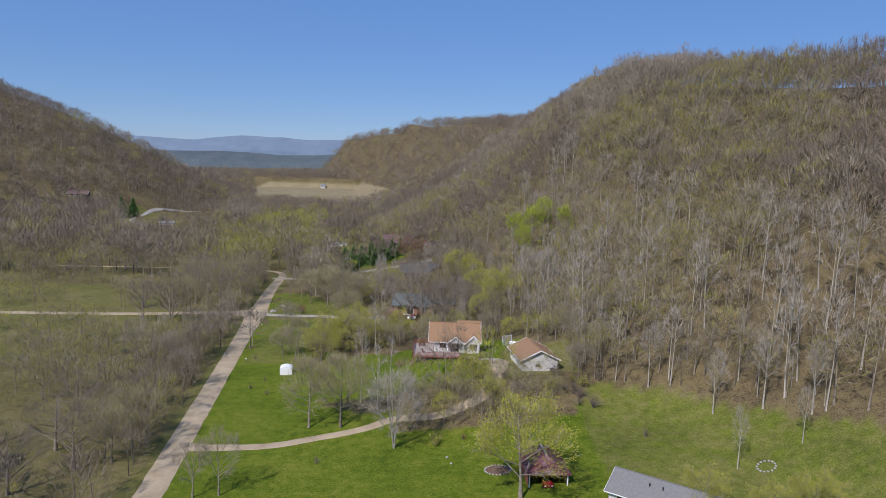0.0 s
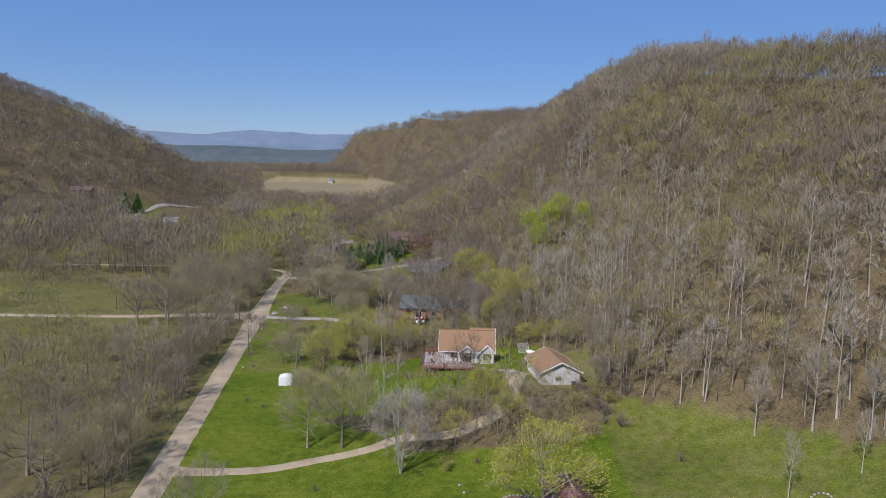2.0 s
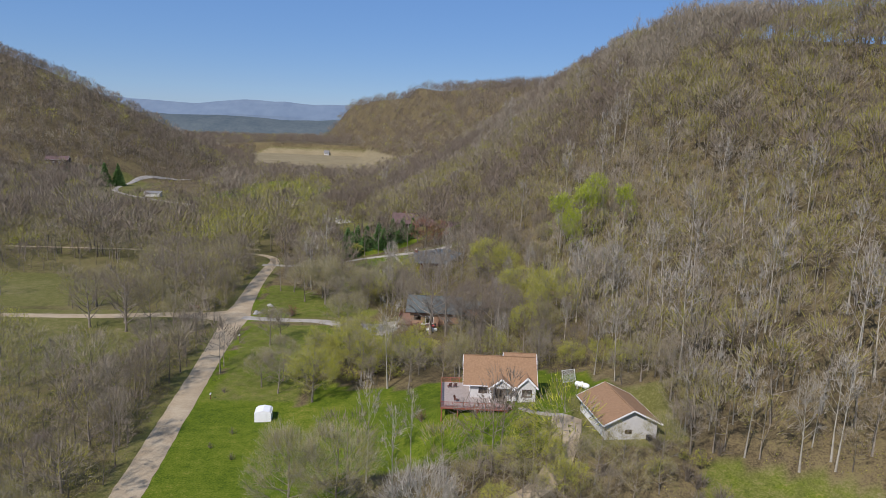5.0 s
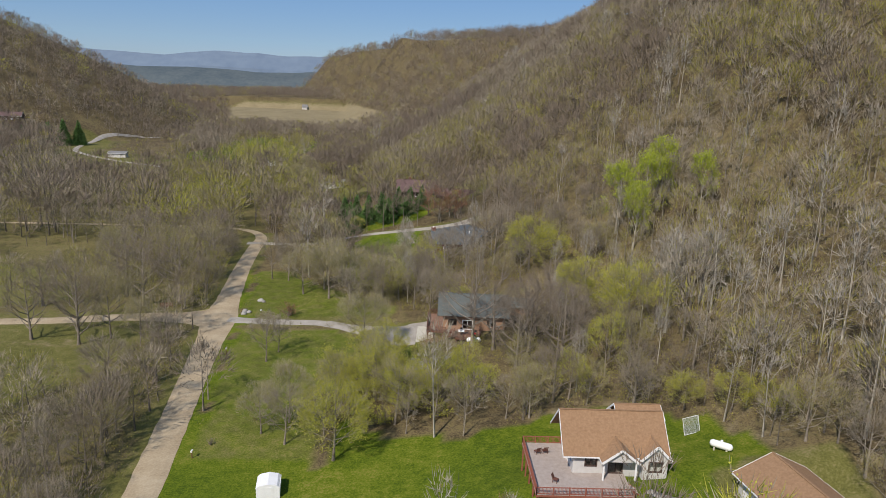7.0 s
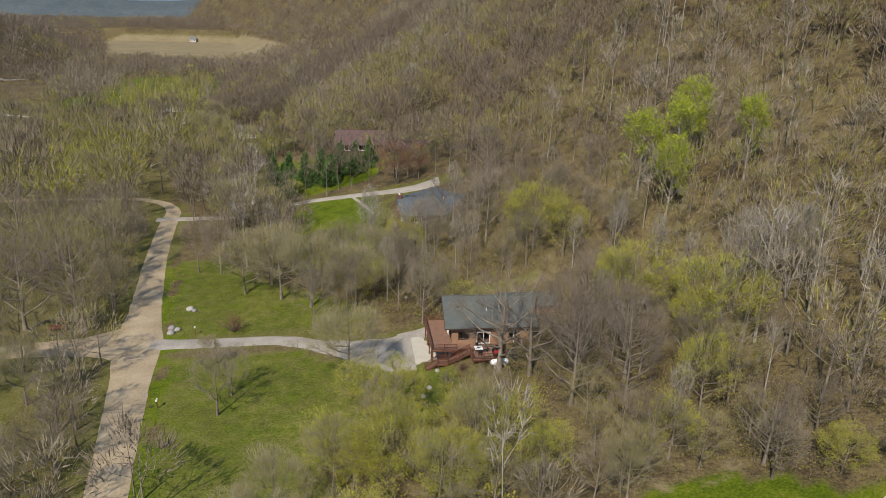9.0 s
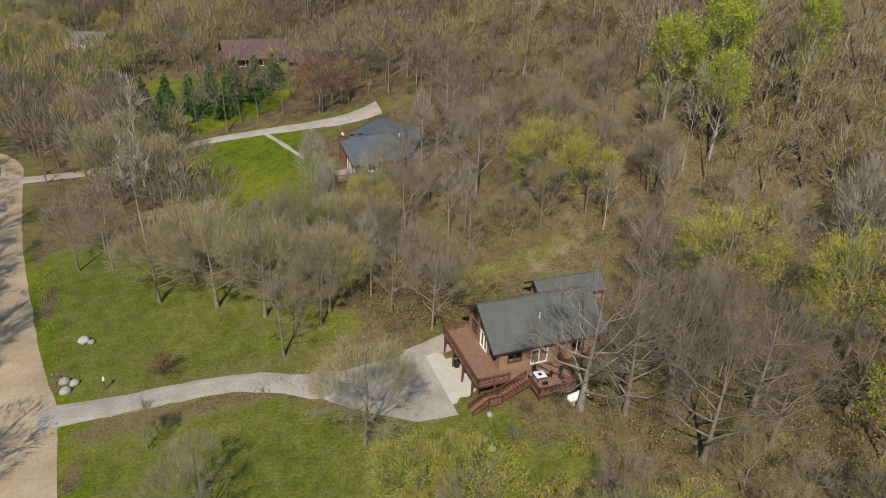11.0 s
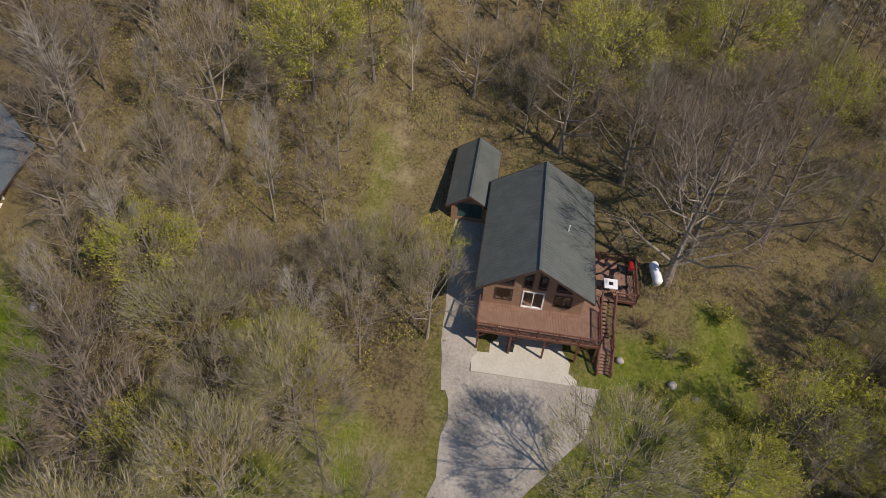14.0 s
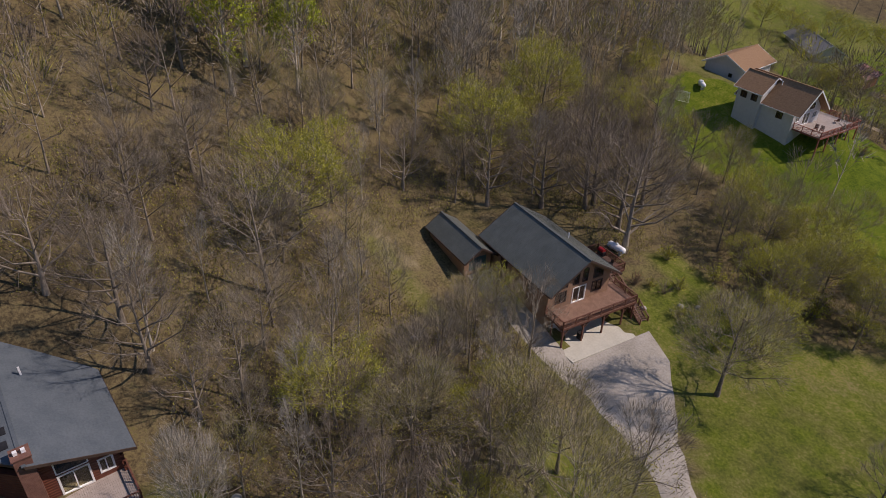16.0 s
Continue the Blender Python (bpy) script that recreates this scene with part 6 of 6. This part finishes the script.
# ---- near lawn: grey-roofed house and red shelter ----
def grey_house():
    t = thing("grey_house", pose(31.8, 113.6, 0, 0, 0, -36), "house with a grey shingle roof and white siding", "house")
    G, E, R = 1.8, 5.05, 7.5
    wall(t, "y", -3.9, 0, 20, G, E, SIDING_WHITE, [(1.4, 4.2, G + 0.6, E - 0.5), (8, 9.6, G + 1.3, E - 0.5)])
    window(t, "y", -3.9, 1.4, 4.2, G + 0.6, E - 0.5, TRIM, -1, 2)
    window(t, "y", -3.9, 8, 9.6, G + 1.3, E - 0.5, TRIM, -1, 1)
    wall(t, "y", 3.9, 0, 20, G, E, SIDING_WHITE, thick=-0.22)
    for x in (0, 19.78):
        wall(t, "x", x, -3.68, 3.68, G, E, SIDING_WHITE)
        gable_wall(t, "x", x, -3.9, 3.9, 0, E, R - 0.25, SIDING_WHITE)
    gable_roof(t, -0.6, 20.6, -4.6, 4.6, E - 0.1, E - 0.1, 0, R, ROOF_GREY, TRIM)
    for x in (6.0, 8.2):
        part("roof_vent", beam(bmesh.new(), (x, -1.6, 6.5), (x, -1.6, 7.1), 0.2), BLACK, t)


grey_house()


def red_shelter():
    t = thing("shelter", pose(20.4, 116.2, 0, 0, 0, 4), "open shelter with a worn maroon metal hip roof", "shelter")
    G, E, R = 2.0, 4.75, 7.0
    for x in (-3.4, 0, 3.4):
        for y in (0.2, 4.2, 8.2):
            if x or y > 8:
                part("post", box(bmesh.new(), x - 0.09, x + 0.09, y - 0.09, y + 0.09, G - 0.3, E), TRIM if y < 1 else RAIL, t)
    bm = bmesh.new()
    a = [(-4.0, -0.5, E), (4.0, -0.5, E), (4.0, 9.0, E), (-4.0, 9.0, E)]
    r = [(0, 2.6, R), (0, 8.0, R)]
    v = [bm.verts.new(p) for p in a + r]
    w = [bm.verts.new(Vector(p) - Vector((0, 0, 0.12))) for p in a + r]
    for q in ((0, 1, 4), (1, 2, 5, 4), (2, 3, 5), (3, 0, 4, 5)):
        bm.faces.new([v[k] for k in q])
        bm.faces.new([w[k] for k in q][::-1])
    for k in range(4):
        j = (k + 1) % 4
        bm.faces.new((v[k], w[k], w[j], v[j]))
    roof = part("roof", bm, ROOF_RED, t, "worn maroon sheet metal roof")
    part("ridge_cap", beam(bmesh.new(), (0, 2.5, R + 0.03), (0, 8.1, R + 0.03), 0.3, 0.06), CONCRETE, roof)
    for p, q in (((-4, -0.5, E), (0, 2.6, R)), ((4, -0.5, E), (0, 2.6, R))):
        part("hip_cap", beam(bmesh.new(), Vector(p) + Vector((0, 0, 0.03)), Vector(q) + Vector((0, 0, 0.03)), 0.2, 0.05), ROOF_RED, roof)
    part("back_wall", box(bmesh.new(), -3.5, 3.5, 8.3, 8.45, G - 0.3, E), RAIL_RED, t)
    part("side_wall", box(bmesh.new(), -3.55, -3.42, 1.0, 8.3, G - 0.3, E), RAIL_RED, t)
    part("side_wall", box(bmesh.new(), 3.42, 3.55, 1.0, 8.3, G - 0.3, E), RAIL_RED, t)


red_shelter()


def red_car():
    t = thing("car", pose(20.2, 117.6, 2.05 + 0.02, 0, 0, 4), "small red car parked under a shelter roof", "car")
    bm = bmesh.new()
    prism(bm, [(-0.85, -1.9, 0.3), (-0.85, 2.2, 0.3), (-0.85, 2.2, 0.85), (-0.85, 1.2, 0.95), (-0.85, -1.0, 0.92), (-0.85, -1.9, 0.75)], (1.7, 0, 0))
    bmesh.ops.bevel(bm, geom=bm.edges[:], offset=0.08, segments=2, affect="EDGES")
    part("body", bm, CAR_RED, t)
    bm = bmesh.new()
    prism(bm, [(-0.72, -0.7, 0.95), (-0.72, 1.7, 0.95), (-0.72, 1.3, 1.42), (-0.72, 0.0, 1.42)], (1.44, 0, 0))
    bmesh.ops.bevel(bm, geom=bm.edges[:], offset=0.06, segments=2, affect="EDGES")
    part("cabin", bm, GLASS_DARK, t)
    part("roof_panel", box(bmesh.new(), -0.66, 0.66, 0.1, 1.25, 1.425, 1.46), CAR_RED, t)
    for x in (-0.8, 0.8):
        for y in (-1.25, 1.45):
            bm = bmesh.new()
            bmesh.ops.create_cone(bm, cap_ends=True, segments=18, radius1=0.31, radius2=0.31, depth=0.2, matrix=pose(x, y, 0.31, 0, 90, 0))
            part("wheel", bm, RUBBER, t)
    for x in (-0.6, 0.6):
        part("headlight", box(bmesh.new(), x - 0.16, x + 0.16, -1.93, -1.85, 0.58, 0.72), WHITE, t)


red_car()


# ---- far houses ----
def plain_house(m, l, w, g, e, r, wall_mat, roof_mat, label, n=3):
    t = thing("house", m, label, "house")
    holes = [(l * (k + 0.5) / n - 0.8, l * (k + 0.5) / n + 0.8, g + 1.1, g + 2.5) for k in range(n)]
    wall(t, "y", -w / 2, 0, l, g - 3, e, wall_mat, holes)
    for h in holes:
        window(t, "y", -w / 2, *h, TRIM, -1, 1)
    wall(t, "y", w / 2, 0, l, g - 3, e, wall_mat, thick=-0.22)
    for x in (0, l - 0.22):
        wall(t, "x", x, -w / 2 + 0.22, w / 2 - 0.22, g - 3, e, wall_mat)
        gable_wall(t, "x", x, -w / 2, w / 2, 0, e, r - 0.2, wall_mat)
    gable_roof(t, -0.6, l + 0.6, -w / 2 - 0.5, w / 2 + 0.5, e, e, 0, r, roof_mat, TRIM)


def on_ground(x, y, yaw):
    return pose(x, y, float(ground(x, y)), 0, 0, yaw)


plain_house(on_ground(-74, 470, -30), 14, 8, 0.4, 3.4, 5.6, SIDING_WHITE, ROOF_GREY, "low white house half hidden behind bare trees")
plain_house(on_ground(-345, 633, 14), 17, 9, 2.5, 6.5, 9.5, BROWN_BOARDS, ROOF_MAROON, "dark wooden house at the foot of a wooded hill", 4)
plain_house(on_ground(-236, 574, 5), 11, 6, 0.2, 2.8, 4.2, SIDING_WHITE, ROOF_GREY, "small pale shed beside a far road", 2)
plain_house(on_ground(-225, 1262, 0), 8, 7, 0.5, 3.6, 8, SIDING_WHITE, ROOF_GREY, "far pale farm building at a field's edge", 2)
plain_house(on_ground(-125, 560, 10), 12, 8, 0.4, 3.2, 5.2, SIDING_WHITE, ROOF_GREY, "far white house among valley trees", 2)


# ---- things out of doors ----
def tent():
    t = thing("canvas_shelter", on_ground(-41.0, 183.2, 8), "small white canvas storage shelter on a lawn", "shelter")
    bm = bmesh.new()
    pts = [(-1.6, 0.0), (1.6, 0.0), (1.6, 1.75), (1.25, 2.05), (0, 2.3), (-1.25, 2.05), (-1.6, 1.75)]
    prism(bm, [(x, -1.5, z) for x, z in pts], (0, 3.2, 0))
    part("cover", bm, CLOTH, t)
    part("door_flap", box(bmesh.new(), -0.7, 0.7, -1.54, -1.502, 0.02, 1.8), CLOTH, t)
    for x in (-1.62, 1.62):
        part("frame_rail", beam(bmesh.new(), (x, -1.52, 1.75), (x, 1.72, 1.75), 0.06), TRIM, t)


tent()


def gas_tank(m, label):
    t = thing("propane_tank", m, label, "tank")
    bm = bmesh.new()
    bmesh.ops.create_uvsphere(bm, u_segments=20, v_segments=12, radius=0.5)
    for v in bm.verts:
        v.co = Vector((v.co.x, v.co.y, v.co.z))
        v.co.x += 1.0 if v.co.x > 0.01 else -1.0 if v.co.x < -0.01 else 0
    for v in bm.verts:
        v.co.z += 0.75
    o = part("shell", bm, WHITE, t)
    for p in o.data.polygons:
        p.use_smooth = True
    bm = bmesh.new()
    bmesh.ops.create_cone(bm, cap_ends=True, segments=16, radius1=0.22, radius2=0.16, depth=0.25, matrix=pose(0, 0, 1.33))
    part("dome", bm, WHITE, t)
    for x in (-0.8, 0.8):
        part("foot", box(bmesh.new(), x - 0.1, x + 0.1, -0.35, 0.35, -0.15, 0.34), CONCRETE, t)


gas_tank(on_ground(-9.2, 230.4, 5) @ pose(0, 0, 0.02), "white propane tank on blocks beside a deck")
gas_tank(on_ground(20.4, 179.2, -35) @ pose(0, 0, 0.02), "white propane tank on a lawn by the woods")


def patio_set():
    base = pose(-15.2, 242.85, 5.335, 0, 0, -2.4)
    t = thing("patio_table", base @ pose(4.0, -7.6, 0), "square white patio table on a wooden deck", "table")
    part("tabletop", box(bmesh.new(), -0.65, 0.65, -0.65, 0.65, 0.70, 0.75), WHITE, t)
    part("centre_panel", box(bmesh.new(), -0.22, 0.22, -0.22, 0.22, 0.752, 0.765), BLACK, t)
    for x in (-0.55, 0.55):
        for y in (-0.55, 0.55):
            part("leg", beam(bmesh.new(), (x, y, 0), (x, y, 0.7), 0.06), BLACK, t)
    c = thing("patio_chair", base @ pose(4.0, -6.4, 0), "dark metal patio chair on a wooden deck", "chair", "patio chairs")
    part("seat", box(bmesh.new(), -0.25, 0.25, -0.25, 0.25, 0.42, 0.46), BLACK, c)
    part("backrest", prism(bmesh.new(), [(-0.25, 0.22, 0.46), (0.25, 0.22, 0.46), (0.25, 0.32, 0.92), (-0.25, 0.32, 0.92)], (0, 0.03, 0)), BLACK, c)
    for x in (-0.22, 0.22):
        for y in (-0.22, 0.22):
            part("leg", beam(bmesh.new(), (x, y, 0), (x, y, 0.42), 0.04), BLACK, c)
    for x, y, a in ((4.0, -8.9, 180), (2.9, -7.5, 90), (5.2, -7.7, -90), (6.4, -8.6, 30), (6.9, -7.4, -40)):
        copy_thing(c, base @ pose(x, y, 0, 0, 0, a))
    g = thing("grill", base @ pose(6.6, -9.6, 0), "covered dark grill on a deck corner", "grill")
    bm = bmesh.new()
    box(bm, -0.55, 0.55, -0.3, 0.3, 0.1, 0.8)
    bmesh.ops.bevel(bm, geom=bm.edges[:], offset=0.05, segments=2, affect="EDGES")
    part("cabinet", bm, BLACK, g)
    bm = bmesh.new()
    bmesh.ops.create_cone(bm, cap_ends=True, segments=16, radius1=0.32, radius2=0.32, depth=0.9, matrix=pose(0, 0, 0.85, 0, 90, 0))
    part("lid", bm, CAR_RED, g)
    b = thing("bin", pose(-18.0, 244.4, 2.07), "dark wheeled bin under a deck", "bin")
    bm = bmesh.new()
    prism(bm, [(-0.28, -0.3, 0), (0.28, -0.3, 0), (0.28, 0.3, 0), (-0.28, 0.3, 0)], (0, 0, 0.95))
    part("body", bm, BLACK, b)
    part("lid", box(bmesh.new(), -0.32, 0.32, -0.34, 0.34, 0.955, 1.02), BLACK, b)
    d = thing("deck_chair", pose(-4.6, 177.8, 10.4, 0, 0, 200), "dark slatted deck chair on a weathered deck", "chair", "deck chairs")
    part("seat", box(bmesh.new(), -0.32, 0.32, -0.3, 0.3, 0.38, 0.43), RAIL, d)
    for k in range(5):
        part("back_slat", prism(bmesh.new(), [(-0.32 + k * 0.13, 0.26, 0.43), (-0.22 + k * 0.13, 0.26, 0.43), (-0.22 + k * 0.13, 0.5, 1.05), (-0.32 + k * 0.13, 0.5, 1.05)], (0, 0.03, 0)), RAIL, d)
    for x in (-0.3, 0.3):
        for y in (-0.26, 0.26):
            part("leg", beam(bmesh.new(), (x, y, 0), (x, y, 0.38), 0.06), RAIL, d)
    copy_thing(d, pose(-3.6, 178.0, 10.4, 0, 0, 190))
    copy_thing(d, pose(-3.4, 171.2, 10.4, 0, 0, 60))


patio_set()


def ball_net():
    t = thing("ball_net", on_ground(19.3, 186.0, 25), "grey ball net in a leaning frame on a lawn", "net")
    a, b, c, d = Vector((-1.5, 0, 0.05)), Vector((1.5, 0, 0.05)), Vector((1.5, 0.7, 2.3)), Vector((-1.5, 0.7, 2.3))
    for p, q in ((a, b), (b, c), (c, d), (d, a)):
        part("frame_bar", beam(bmesh.new(), p, q, 0.06), WHITE, t)
    bm = bmesh.new()
    for k in range(1, 20):
        beam(bm, a.lerp(b, k / 20), d.lerp(c, k / 20), 0.02)
    for k in range(1, 16):
        beam(bm, a.lerp(d, k / 16), b.lerp(c, k / 16), 0.02)
    part("netting", bm, NET, t)


ball_net()


def rock(x, y, r, seed, group, label="pale rounded field stone on grass"):
    rng = random.Random(seed)
    bm = bmesh.new()
    bmesh.ops.create_icosphere(bm, subdivisions=2, radius=r)
    o = Vector((rng.uniform(0, 50), 0, 0))
    for v in bm.verts:
        v.co *= 1 + 0.35 * noise.noise(v.co * (1.4 / r) + o)
        v.co.z *= 0.7
    ob = part("rock", bm, STONE, None)
    ob.matrix_basis = pose(x, y, float(ground(x, y)) + r * 0.3, 0, 0, rng.uniform(0, 360))
    for p in ob.data.polygons:
        p.use_smooth = True
    tagged(ob, label, "rock", group)


rr = random.Random(3)
for k in range(14):
    a = k * 6.283 / 14
    rock(59.8 + 1.5 * math.cos(a), 119.2 + 1.5 * math.sin(a), 0.24, k, "fire ring stones", "pale stone of a fire ring on a lawn")
for k in range(22):
    a = k * 6.283 / 22
    rock(12.0 + 2.4 * math.cos(a), 123.0 + 1.9 * math.sin(a), 0.2, 40 + k, "flower bed stones", "edging stone of a mulched flower bed")
for x, y, r in ((-20.4, 229.3, 0.45), (-21.6, 227.2, 0.4), (-18.4, 234, 0.4), (-62.2, 269.2, 0.8), (-61.3, 268.5, 0.5), (2.6, 128.6, 0.3), (3.4, 126.0, 0.25), (-22.5, 287.8, 0.5), (-63.9, 258.6, 0.7), (-62.9, 259.9, 0.6), (-64.1, 260.6, 0.7), (-11.3, 263.8, 0.5), (-20, 262.4, 0.35)):
    rock(x, y, r, int(x * 7 + y), "lawn stones")


def bed():
    bm = bmesh.new()
    n = 28
    c = bm.verts.new((12.0, 123.0, float(ground(12.0, 123.0)) + 0.16))
    ring = []
    for k in range(n):
        a = k * 6.283 / n
        x, y = 12.0 + 2.3 * math.cos(a), 123.0 + 1.8 * math.sin(a)
        ring.append(bm.verts.new((x, y, float(ground(x, y)) + 0.06)))
    for k in range(n):
        bm.faces.new((c, ring[k], ring[(k + 1) % n]))
    tagged(part("flower_bed", bm, MULCH, None), "round brown mulched bed in a lawn", "flower bed")


bed()


def bench():
    t = thing("bench", on_ground(-84.0, 262.2, 5), "plain dark timber bench beside a side road", "bench")
    part("seat", box(bmesh.new(), -1.6, 1.6, -0.25, 0.25, 0.45, 0.55), RAIL, t)
    part("backrest", box(bmesh.new(), -1.6, 1.6, 0.24, 0.30, 0.65, 1.05), RAIL, t)
    for x in (-1.3, 0, 1.3):
        part("leg", box(bmesh.new(), x - 0.07, x + 0.07, -0.2, 0.28, 0, 0.45), RAIL, t)


bench()


def post_box(x, y, label, h=1.3):
    t = thing("marker_post", on_ground(x, y, 0), label, "post")
    part("post", box(bmesh.new(), -0.06, 0.06, -0.06, 0.06, -0.1, h), RAIL, t)
    bm = bmesh.new()
    prism(bm, [(-0.12, -0.28, h), (0.12, -0.28, h), (0.12, -0.28, h + 0.2), (0, -0.28, h + 0.28), (-0.12, -0.28, h + 0.2)], (0, 0.56, 0))
    part("box", bm, WHITE, t)


post_box(-60.9, 232.8, "white box on a timber post by a road")
post_box(-59.4, 257.5, "pale box on a post in a lawn", 1.5)
post_box(-54.6, 192.0, "small box on a post at a road's edge", 1.1)
